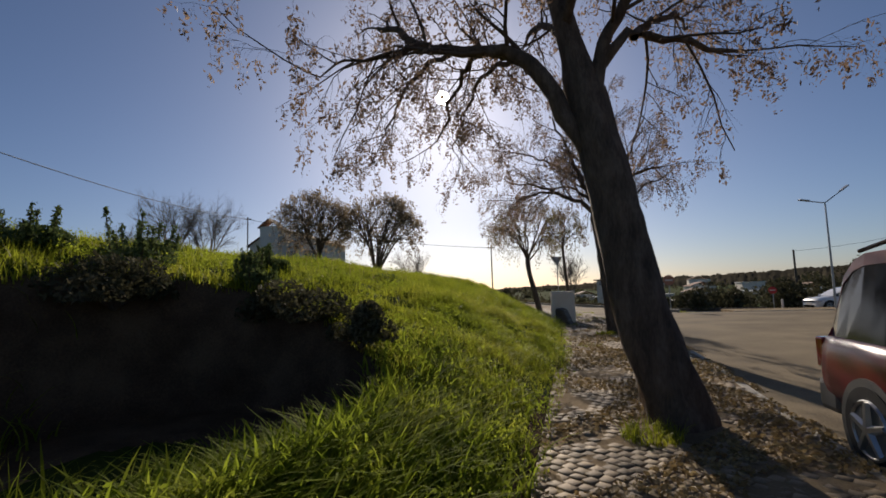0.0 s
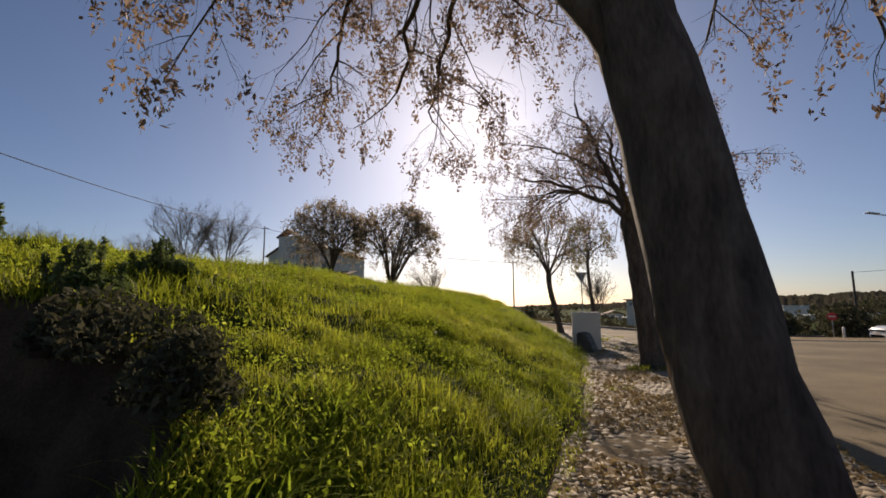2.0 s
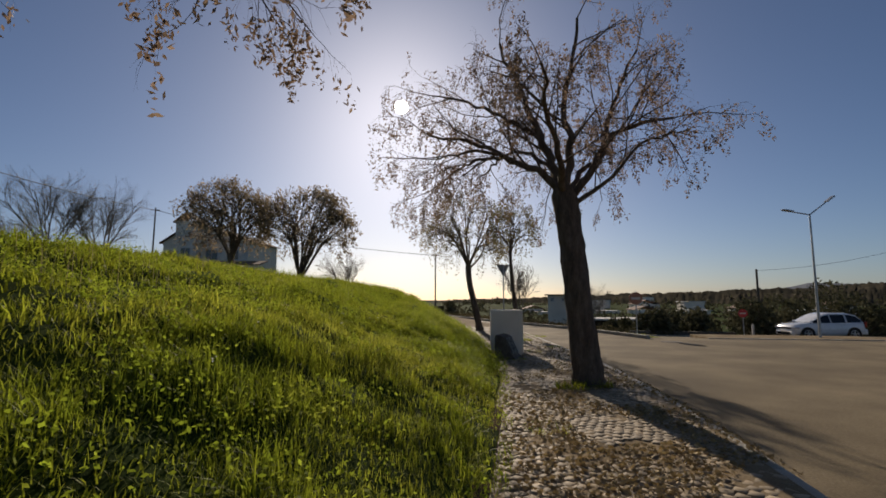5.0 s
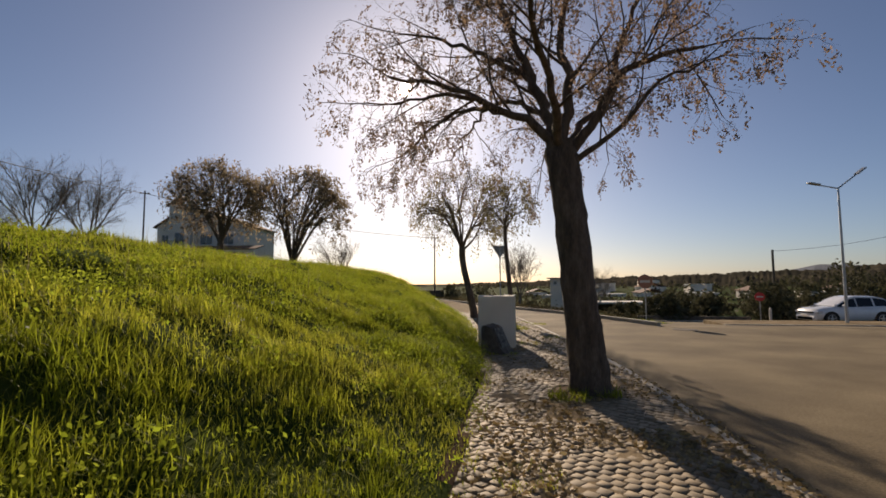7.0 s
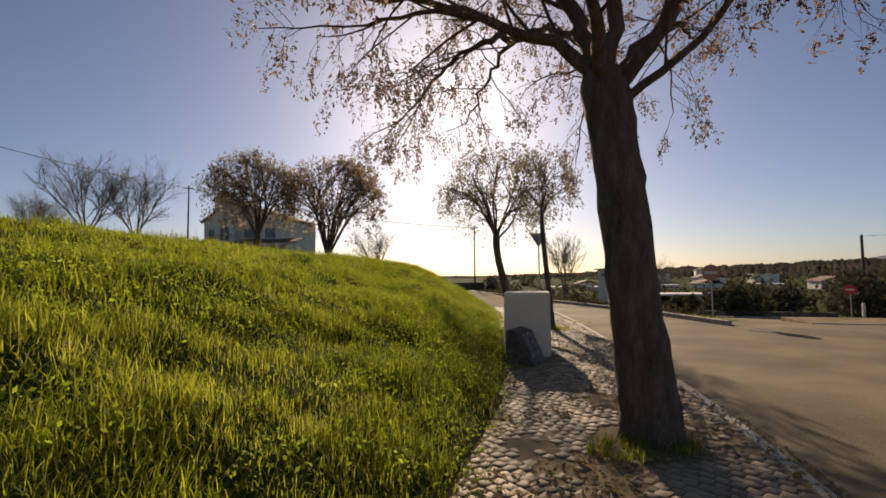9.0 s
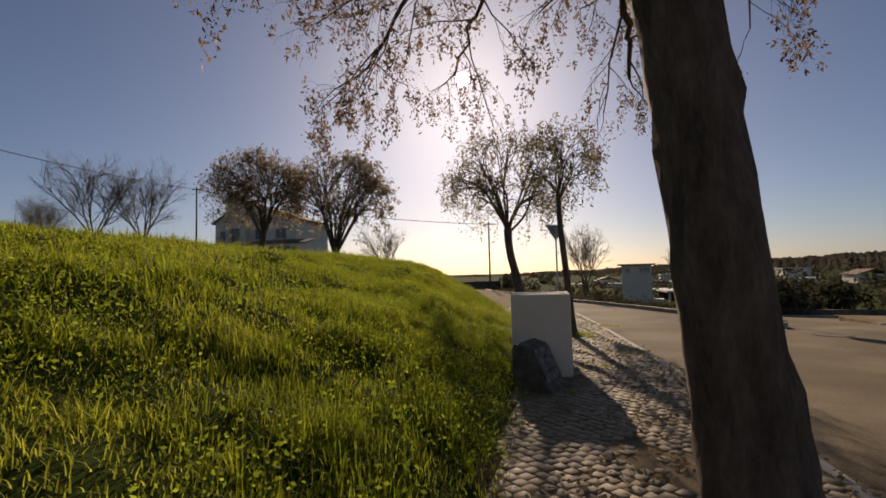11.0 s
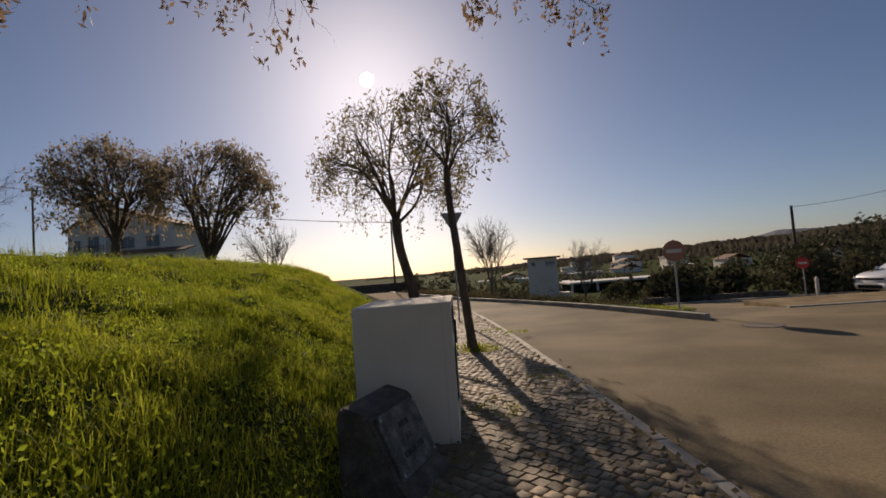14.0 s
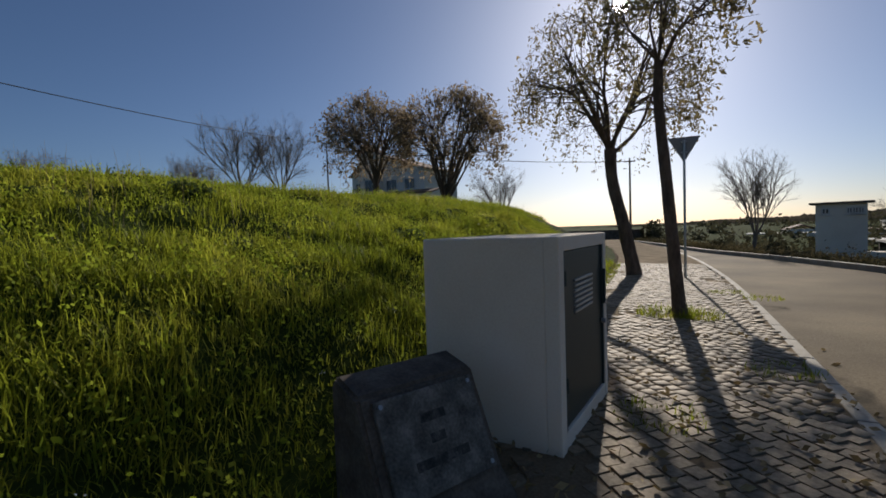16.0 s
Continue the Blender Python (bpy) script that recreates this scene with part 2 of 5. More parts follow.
pavement = strip("pavement", lambda y: edge_x(y) - 0.3, lambda y: kerb_x(y) - 0.12, np.arange(-20, 60.01, 0.14), lambda x, y: 0.004 + 0.0155 * smoothstep(0.38, 0.72, patchy(x, y, 1.3, 9.0) * 0.6 + patchy(x, y, 3.7, 1.0) * 0.4) * (0.4 + 0.6 * smoothstep(18, 13, y)), SANDJOINT, 24, label="footway of small pale limestone cobbles in sandy joints", category="pavement", kind="structure")
road = strip("road", kerb_x, lambda y: np.where(y < 27.9, 45.0, far_kerb_x(y)), np.concatenate([np.arange(-60, 27.9, 0.5), np.arange(27.9, 120.01, 0.5)]), lambda x, y: -0.1 + 0 * x, ASPHALT, 24,
             label="worn grey-brown asphalt road bending away uphill", category="road", kind="structure")
strip("side_road", lambda y: np.interp(y, [27.9, 33, 38.5], [5.6, 6.6, 8.0]), lambda y: 45 + 0 * y, np.arange(27.9, 38.6, 0.4), lambda x, y: -0.1 - 0.06 * (y - 27.9), ASPHALT, 20,
      label="asphalt side road sloping down from the junction", category="road", kind="structure")


def verge_z(x, y):
    return 0.03 - 0.16 * np.clip(x - far_kerb_x(y) - 0.5, 0, 8) - 0.28 * np.clip(x - far_kerb_x(y) - 8.5, 0, 12)


strip("verge", lambda y: far_kerb_x(y) + 0.12, lambda y: np.interp(y, [27.9, 33, 38.5, 60, 100], [5.75, 6.5, 7.9, 20, 20]), np.concatenate([np.arange(28.2, 60, 0.4), np.arange(60, 100, 2)]), verge_z, TURF, 14,
      label="rough green verge falling away behind the far kerb", category="verge", kind="structure")

# ---- plants: blades and leaves as arrays ----
rng = np.random.default_rng(7)


def blades(x, y, z, height, width, bend, n_seg=3, turn=None):
    """Curved tapering blades: corner arrays for raw_mesh (triangles)."""
    n = len(x)
    a = rng.uniform(0, 2 * np.pi, n) if turn is None else turn
    lean = np.stack([np.cos(a), np.sin(a)], -1)
    side = np.stack([-np.sin(a), np.cos(a)], -1)
    verts = []
    for k in range(n_seg):
        u = k / n_seg
        off = (bend * u * u)[:, None] * lean
        w = (width * (1 - u * 0.75))[:, None] * side * 0.5
        zz = z + height * (u - 0.35 * (bend / np.maximum(height, 1e-3)) * u * u)
        for sgn in (-1, 1):
            verts.append(np.column_stack([x + off[:, 0] + sgn * w[:, 0], y + off[:, 1] + sgn * w[:, 1], zz]))
    tip = bend[:, None] * lean
    verts.append(np.column_stack([x + tip[:, 0], y + tip[:, 1], z + height * (1 - 0.35 * bend / np.maximum(height, 1e-3))]))
    per = 2 * n_seg + 1
    V = np.stack(verts, 1).reshape(-1, 3)
    tri = []
    for k in range(n_seg - 1):
        b = 2 * k
        tri += [(b, b + 1, b + 3), (b, b + 3, b + 2)]
    b = 2 * (n_seg - 1)
    tri.append((b, b + 1, b + 2))
    F = (np.arange(n)[:, None, None] * per + np.array(tri)[None]).reshape(-1, 3)
    return V, F


GRASS = material("grass_blade", [(0.14, 0.185, 0.016), (0.255, 0.285, 0.023), (0.41, 0.405, 0.052)], 0.55, 0.5, 6, 0, spread=0.5, trans=0.6, spec=0.15)
DRYGRASS = material("dry_grass", [(0.22, 0.18, 0.08), (0.32, 0.27, 0.13)], 0.7, 2, 20, 0, spread=0.25, trans=0.4)
WEED = material("broad_weed_leaf", [(0.15, 0.205, 0.018), (0.24, 0.30, 0.027), (0.36, 0.39, 0.052)], 0.7, 1.5, 12, 0, spread=0.4, trans=0.6, spec=0.06)
PETAL = material("white_petal", [(0.7, 0.7, 0.66), (0.8, 0.8, 0.76)], 0.6, 5, 50, 0, trans=0.4)
LITTER = material("dead_leaf", [(0.19, 0.13, 0.055), (0.30, 0.215, 0.095), (0.42, 0.32, 0.15)], 0.8, 3, 30, 0, spread=0.35, trans=0.2)


def in_hollow(x, y, grow=1.0):
    return np.hypot((x + 3.6) / (2.15 * grow), (y - 3.1) / (2.5 * grow)) < 1.0


def scatter(n, s0, s1, y0, y1):
    y = rng.uniform(y0, y1, n)
    s = rng.uniform(s0, s1, n)
    return edge_x(y) - s, y, s


def grass_field():
    V, F, base = [], [], 0
    for n, s0, s1, y0, y1, h0, h1, w in ((150000, -0.12, 3.2, 1.2, 33, 0.11, 0.28, 0.010), (120000, 3.2, 9, 1.0, 40, 0.13, 0.28, 0.017), (70000, 9, 34, 0, 62, 0.14, 0.34, 0.03), (12000, 0.0, 3.0, -2, 1.4, 0.1, 0.3, 0.011)):
        x, y, s = scatter(n, s0, s1, y0, y1)
        lump = patchy(x, y, 1.4) * 0.6 + patchy(x, y, 4.1, 2.0) * 0.4
        keep = (~in_hollow(x, y, 0.97)) & (rng.uniform(0, 1, n) < 0.35 + 0.8 * lump)
        keep &= ~((s < 0.15) & (rng.uniform(0, 1, n) < 0.6))
        x, y, s, lump = x[keep], y[keep], s[keep], lump[keep]
        m = len(x)
        h = (h0 + (h1 - h0) * 1.2 * smoothstep(0.25, 0.85, lump) * rng.uniform(0.25, 1.3, m)) * np.clip(0.5 + s, 0.5, 1)
        v, f = blades(x, y, bank_z(x, y) - 0.02, h, w * rng.uniform(0.6, 1.5, m), h * rng.uniform(0.1, 1.15, m), 3 if s1 < 3.3 else 2)
        V.append(v), F.append(f + base)
        base += len(v)
    return tagged(raw_mesh("grass", np.concatenate(V), np.concatenate(F), 3, GRASS), "lush sunlit green grass covering the hillside", "grass", kind="stuff")



def rank_grass():
    """Tall broad-bladed grass before the hollow and along its rim."""
    V, F, base = [], [], 0
    for n, cx, cy, rx, ry, h0, h1 in ((2600, -1.15, 3.5, 0.7, 1.4, 0.2, 0.46), (2600, -1.95, 3.0, 0.75, 0.6, 0.25, 0.55), (2200, -1.6, 2.1, 0.7, 0.6, 0.2, 0.45), (1300, -1.5, 5.5, 0.6, 1.0, 0.15, 0.36), (500, -5.4, 2.4, 0.5, 1.2, 0.2, 0.5)):
        x, y = cx + rng.normal(0, 0.5, n) * rx, cy + rng.normal(0, 0.5, n) * ry
        ok = x < edge_x(y) + 0.1
        x, y = x[ok], y[ok]
        h = rng.uniform(h0, h1, len(x))
        v, f = blades(x, y, bank_z(x, y) - 0.03, h, rng.uniform(0.014, 0.034, len(x)), h * rng.uniform(0.4, 1.2, len(x)), 4)
        V.append(v), F.append(f + base)
        base += len(v)
    return tagged(raw_mesh("rank_grass", np.concatenate(V), np.concatenate(F), 3, WEED), "tall broad-bladed green grass before the earth hollow", "grass", kind="stuff")


grass_field()
rank_grass()


def leaf_quads(c, size, up=0.6, stretch_by=1.6):
    """Diamond leaves of two triangles at the points c."""
    n = len(c)
    a, t = rng.uniform(0, 2 * np.pi, n), rng.normal(0, up, n)
    d = np.stack([np.cos(a) * np.cos(t), np.sin(a) * np.cos(t), np.sin(t)], -1)
    q = rng.normal(0, 1, (n, 3))
    e = np.cross(d, q)
    e /= np.linalg.norm(e, axis=1, keepdims=True) + 1e-9
    s = (np.asarray(size) * np.ones(n))[:, None]
    V = np.stack([c - d * s * 0.5 * stretch_by, c + e * s * 0.42, c + d * s * 0.5 * stretch_by, c - e * s * 0.42], 1).reshape(-1, 3)
    return V, np.arange(4 * n).reshape(-1, 4)


def weeds():
    x, y, s = scatter(17000, 0.0, 7.5, 1.5, 32)
    ok = (~in_hollow(x, y, 1.0)) & (patchy(x, y, 0.9, 4.0) * 0.6 + patchy(x, y, 2.6, 1.0) * 0.4 > rng.uniform(0.3, 0.62, len(x)))
    x, y = x[ok], y[ok]
    c = np.column_stack([x, y, bank_z(x, y) + rng.uniform(0.06, 0.24, len(x))])
    c = np.repeat(c, 8, 0) + rng.normal(0, 1, (8 * len(x), 3)) * (0.07, 0.07, 0.05)
    v, f = leaf_quads(c, np.repeat(rng.uniform(0.014, 0.031, len(x)), 8) * rng.uniform(0.7, 1.3, len(c)), 0.6, 1.5)
    tagged(raw_mesh("weed_leaves", v, f, 4, WEED), "broad-leaved green weeds among the hillside grass", "weeds", kind="stuff")
    x, y, s = scatter(70, 0.2, 3.2, 4.5, 30)
    ok = patchy(x, y, 0.7, 1.0) > 0.6
    x, y = x[ok], y[ok]
    c = np.column_stack([x, y, bank_z(x, y) + rng.uniform(0.16, 0.3, len(x))])
    c = np.repeat(c, 4, 0) + rng.normal(0, 0.012, (4 * len(x), 3))
    v, f = leaf_quads(c, 0.013, 0.4, 1.2)
    tagged(raw_mesh("white_flowers", v, f, 4, PETAL), "small white wild flowers in the grass", "flowers", kind="stuff")
    # dry stalks along the crest
    x, y, s = scatter(900, 4, 11, 8, 40)
    h = rng.uniform(0.25, 0.7, len(x))
    v, f = blades(x, y, bank_z(x, y), h, 0.008 + 0 * h, h * rng.uniform(0, 0.3, len(x)))
    tagged(raw_mesh("dry_stalks", v, f, 3, DRYGRASS), "thin dry stalks standing above the grass", "dry grass", kind="stuff")


weeds()


def litter():
    y = rng.uniform(1.5, 24, 38000)
    x = edge_x(y) + rng.beta(1.3, 1.1, len(y)) * (kerb_x(y) - edge_x(y) + 0.25)
    ok = (patchy(x, y, 1.1, 3.0) > 0.35) & (rng.uniform(0, 1, len(y)) < np.interp(y, [1, 5, 13, 17, 24], [1, 1, 0.7, 0.15, 0.06]))
    x, y = x[ok], y[ok]
    c = np.column_stack([x, y, np.where(x > kerb_x(y), -0.094, 0.03) + rng.uniform(0, 0.012, len(x))])
    v, f = leaf_quads(c, rng.uniform(0.015, 0.055, len(c)), 0.35, 1.5)
    tagged(raw_mesh("leaf_litter", v, f, 4, LITTER), "dry brown fallen leaves on the cobbles and gutter", "leaves", kind="stuff")


litter()


def tuft(cx, cy, r, n, label, hmax=0.22):
    a, q = rng.uniform(0, 2 * np.pi, n), r * np.sqrt(rng.uniform(0.15, 1, n))
    x, y = q * np.cos(a), q * np.sin(a)
    h = rng.uniform(0.06, hmax, n)
    v, f = blades(x, y, np.zeros(n), h, rng.uniform(0.006, 0.014, n), h * rng.uniform(0.3, 1.0, n))
    ob = raw_mesh("weed_tuft", v, f, 3, GRASS)
    ob.matrix_world = pose(cx, cy, 0.0)
    return tagged(ob, label, "weeds", kind="stuff")


tuft(0.72, 5.0, 0.28, 420, "green grass tuft at the foot of the leaning tree", 0.26)
tuft(1.0, 15.0, 0.3, 300, "green weeds at the foot of a tree on the footway")
tuft(1.55, 15.25, 0.22, 160, "green weeds beside a tree foot")
tuft(-0.2, 24.85, 0.42, 420, "green grass tuft round the young tree")
tuft(0.25, 24.8, 0.3, 260, "green grass tuft beside the young tree")
for gx, gy in ((0.5, 20.9), (-0.05, 18.9), (1.2, 22.5), (0.3, 27.5), (1.9, 9.6), (0.4, 12.2), (0.9, 27.0)):
    tuft(gx, gy, 0.3, 110, "sparse green weeds between the cobbles", 0.1)
# ---- trees ----
SEED_LEAF = material("brown_seed_leaf", [(0.17, 0.115, 0.08), (0.26, 0.18, 0.125), (0.36, 0.26, 0.17)], 0.7, 0.8, 12, 0, spread=0.35, trans=0.45)
OLIVE_LEAF = material("olive_brown_leaf", [(0.15, 0.13, 0.06), (0.24, 0.20, 0.095), (0.36, 0.27, 0.14)], 0.6, 0.6, 12, 0, spread=0.35, trans=0.55)
RUSSET_LEAF = material("russet_leaf", [(0.17, 0.13, 0.08), (0.26, 0.2, 0.125), (0.37, 0.29, 0.18)], 0.7, 0.3, 8, 0, spread=0.4, trans=0.6)


class Plant:
    """Collects tubes and leaf points of one tree."""

    def __init__(self, seed):
        self.r = np.random.default_rng(seed)
        self.tubes, self.leaf = {}, []

    def tube(self, name, pts, radii, sides):
        pts, radii = np.asarray(pts, float), np.asarray(radii, float)
        n = len(pts)
        t = np.gradient(pts, axis=0)
        t /= np.linalg.norm(t, axis=1, keepdims=True) + 1e-9
        ref = np.array([1.0, 0.1, 0.0]) if abs(t[0, 2]) > 0.7 else np.array([0, 0, 1.0])
        u = np.cross(t, ref)
        u /= np.linalg.norm(u, axis=1, keepdims=True) + 1e-9
        w = np.cross(t, u)
        a = np.linspace(0, 2 * np.pi, sides, endpoint=False)
        ring = u[:, None] * np.cos(a)[None, :, None] + w[:, None] * np.sin(a)[None, :, None]
        rr = radii[:, None, None] * np.ones((1, sides, 1))
        if name == "trunk":
            k = np.arange(n)[:, None]
            rr = rr * (1 + 0.07 * np.sin(3 * a + 0.35 * k) + 0.045 * np.sin(7 * a + 1.3 * k) + 0.05 * self.r.normal(0, 1, (n, sides)))[:, :, None]
        V = (pts[:, None] + ring * rr).reshape(-1, 3)
        i = np.arange(n - 1)[:, None] * sides
        j = np.arange(sides)[None]
        F = np.stack([i + j, i + (j + 1) % sides, i + sides + (j + 1) % sides, i + sides + j], -1).reshape(-1, 4)
        self.tubes.setdefault(name, []).append((V, F))

    def way(self, p, d, length, wander, sag, n):
        pts, d = [np.array(p, float)], np.array(d, float) / np.linalg.norm(d)
        for k in range(n):
            d = d + self.r.normal(0, wander, 3) + np.array([0, 0, sag])
            d /= np.linalg.norm(d)
            pts.append(pts[-1] + d * length / n)
        return np.array(pts)

    def grow(self, name, p, d, length, r, level, spec):
        n = max(4, int(length * 3)) if level < spec["levels"] else 4
        pts = self.way(p, d, length, spec["wander"][level], spec["sag"][level], n)
        if pts[:, 2].min() < spec.get("low", -50):
            return  # pruned: the crown is kept clear of the footway
        rad = r * np.linspace(1, 0.42 if level < spec["levels"] else 0.3, n + 1)
        self.tube(name, pts, rad, (9, 6, 4, 3, 3)[level])
        if level == spec["levels"]:
            self.leaf.append((pts[1:], d))
            return
        kids = spec["kids"][level]
        for k in range(kids):
            u = (0.25 + 0.75 * (k + self.r.uniform(0.2, 0.8)) / kids) if k < kids - 1 else 1.0
            i = min(int(u * n), n - 1)
            f = u * n - i
            q = pts[i] * (1 - f) + pts[i + 1] * f
            t = pts[i + 1] - pts[i]
            t /= np.linalg.norm(t)
            out = self.r.normal(0, 1, 3)
            out -= out @ t * t
            out /= np.linalg.norm(out) + 1e-9
            spread = spec["spread"][level] * self.r.uniform(0.6, 1.2)
            nd = t * math.cos(spread) + out * math.sin(spread) + np.array([0, 0, spec["lift"][level]])
            self.grow("crown", q, nd, length * spec["shrink"][level] * self.r.uniform(0.65, 1.15) * (1.1 - 0.35 * u), r * spec["thin"][level] * (1.05 - 0.4 * u), level + 1, spec)

    def leaves(self, per, size, droop, jitter, share=1.0):
        """Hanging bunches of leaves at the twig ends."""
        out = []
        for pts, d in self.leaf:
            if self.r.uniform() > share:
                continue
            k = self.r.integers(max(0, len(pts) - 2), len(pts), per)
            hang = self.r.uniform(0, 1, per)
            c = pts[k] + self.r.normal(0, jitter, (per, 3)) * (1.1 - 0.6 * hang[:, None])
            c[:, 2] -= hang * droop * 2.4 * self.r.uniform(0.5, 1.3)
            out.append(c)
        c = np.concatenate(out)
        return leaf_quads(c, size * self.r.uniform(0.5, 1.4, len(c)), 1.1, 2.0)

    def build(self, name, label, category, bark, twig, leaf, per, size, droop, jitter, base, group="", share=1.0):
        top = thing(name, pose(*base), label, category, group)
        b = np.array(base, float)
        for nm, list_ in self.tubes.items():
            if nm in ("limb",):
                for V, F in list_:
                    raw_mesh("limb", V - b, F, 4, bark, top, True)
                continue
            off, Vs, Fs = 0, [], []
            for V, F in list_:
                Vs.append(V - b), Fs.append(F + off)
                off += len(V)
            ob = raw_mesh(nm, np.concatenate(Vs), np.concatenate(Fs), 4, bark if nm == "trunk" else twig, top, True)
            if nm == "crown":
                tagged(ob, "fine bare twigs and branchlets of the crown")
        if leaf is not None:
            V, F = self.leaves(per, size, droop, jitter, share)
            tagged(raw_mesh("foliage", V - b, F, 4, leaf, top), "sparse drooping leaf and seed clusters", kind="stuff")
        return top


def bezier(knots, n):
    k = np.array(knots, float)
    u = np.linspace(0, len(k) - 1, n)
    P = np.pad(k, ((1, 1), (0, 0)), mode="reflect", reflect_type="odd")
    i = np.minimum(u.astype(int), len(k) - 2)
    f = (u - i)[:, None]
    a, b, c, d = P[i], P[i + 1], P[i + 2], P[i + 3]
    return 0.5 * (2 * b + (c - a) * f + (2 * a - 5 * b + 4 * c - d) * f**2 + (3 * b - a - 3 * c + d) * f**3)


STREET = dict(levels=3, wander=(0.09, 0.13, 0.2, 0.25), sag=(0.0, -0.015, -0.09, -0.35), kids=(7, 8, 7), spread=(0.75, 0.8, 0.85), lift=(0.22, 0.02, -0.12), shrink=(0.52, 0.55, 0.6), thin=(0.5, 0.42, 0.5))


def street_tree(seed, trunk, radii, limbs, spec, label, leaf, per, size, droop, jitter, share):
    """trunk: knots; limbs: (knots, radius), each set with branches along its length."""
    p = Plant(seed)
    pts = bezier(trunk, 26)
    p.tube("trunk", pts, np.interp(np.linspace(0, 1, 26), np.linspace(0, 1, len(radii)), radii), 20)
    for knots, r in limbs:
        length = sum(math.dist(a, b) for a, b in zip(knots, knots[1:]))
        n = max(8, int(length * 5))
        way = bezier(knots, n + 1)
        way[1:] += p.r.normal(0, 0.025, (n, 3))
        p.tube("limb", way, r * np.linspace(1, 0.3, n + 1) ** 1.1, 10)
        kids = max(4, int(length * spec["per_metre"]))
        for k in range(kids):
            u = 0.25 + 0.75 * (k + p.r.uniform(0.2, 0.8)) / kids if k < kids - 1 else 1.0
            i = min(int(u * n), n - 1)
            q = way[i] + (way[i + 1] - way[i]) * (u * n - i)
            t = way[i + 1] - way[i]
            t /= np.linalg.norm(t)
            out = p.r.normal(0, 1, 3)
            out -= out @ t * t
            out /= np.linalg.norm(out)
            a = p.r.uniform(0.45, 1.0) if u < 1 else 0.15
            p.grow("crown", q, t * math.cos(a) + out * math.sin(a) + np.array([0, 0, 0.1]), spec["reach"] * p.r.uniform(0.6, 1.2) * (1.15 - 0.4 * u), max(0.012, r * 0.3 * (1.1 - 0.6 * u)), 1, spec)
    return p.build("tree", label, "tree", BARK, TWIG, leaf, per, size, droop, jitter, tuple(trunk[0][:2]) + (0.0,), share=share)


BIG = dict(STREET, per_metre=2.8, reach=1.5, low=2.9, kids=(7, 6, 6), sag=(0.0, -0.02, -0.1, -0.3))
# the leaning tree by the red car
street_tree(11, [(1.1, 5.6, -0.15), (1.04, 5.62, 0.25), (0.8, 5.7, 1.2), (0.6, 5.74, 2.5), (0.37, 5.76, 3.65), (0.2, 5.8, 4.5), (0.05, 5.85, 5.3), (-0.1, 5.95, 6.4)], [0.37, 0.315, 0.285, 0.27, 0.235, 0.15, 0.13, 0.07],
            [([(0.5, 5.75, 2.9), (0.08, 5.7, 3.6), (-0.26, 5.65, 4.25), (-0.6, 5.6, 4.46), (-1.15, 5.55, 4.52), (-1.7, 5.6, 4.77), (-2.1, 5.8, 5.1), (-2.5, 6.0, 5.4)], 0.125),
             ([(-1.55, 5.57, 4.7), (-2.1, 5.4, 4.56), (-2.7, 5.3, 4.5), (-3.1, 5.2, 4.35)], 0.035),
             ([(-0.5, 5.6, 4.45), (-1.0, 6.1, 4.75), (-1.5, 6.9, 4.7), (-2.1, 7.8, 4.2)], 0.06),
             ([(-0.2, 5.7, 4.2), (-0.9, 6.9, 4.95), (-1.6, 8.1, 4.9), (-2.2, 9.2, 4.4)], 0.05),
             ([(-1.15, 5.55, 4.52), (-1.9, 6.5, 4.9), (-2.8, 7.5, 4.75), (-3.4, 8.2, 4.35)], 0.042),
             ([(0.42, 5.76, 3.6), (0.56, 5.8, 4.15), (1.0, 5.85, 4.55), (1.4, 5.9, 4.42), (1.8, 6.0, 4.34), (2.1, 6.1, 4.2)], 0.085),
             ([(0.45, 5.78, 3.8), (0.62, 5.8, 4.5), (0.95, 5.7, 5.05), (1.5, 5.6, 5.6), (2.2, 5.6, 6.0)], 0.1),
             ([(0.95, 5.85, 4.5), (1.25, 6.3, 4.9), (1.7, 7.0, 5.3), (2.0, 7.8, 5.5)], 0.055),
             ([(0.2, 5.8, 4.5), (0.0, 6.4, 5.1), (-0.3, 7.2, 5.6), (-0.5, 8.2, 5.9)], 0.075),
             ([(0.15, 5.8, 4.7), (0.35, 5.1, 5.3), (0.4, 4.3, 5.9), (0.3, 3.5, 6.2)], 0.07),
             ([(0.0, 5.85, 5.4), (-0.7, 5.6, 6.0), (-1.5, 5.3, 6.5), (-2.4, 5.1, 6.9)], 0.075),
             ([(-0.1, 5.95, 6.3), (0.3, 6.2, 7.0), (0.9, 6.5, 7.7)], 0.06)],
            BIG, "large leaning street tree with rough bark and sparse brown seed clusters", SEED_LEAF, 16, 0.029, 0.1, 0.035, 0.6)
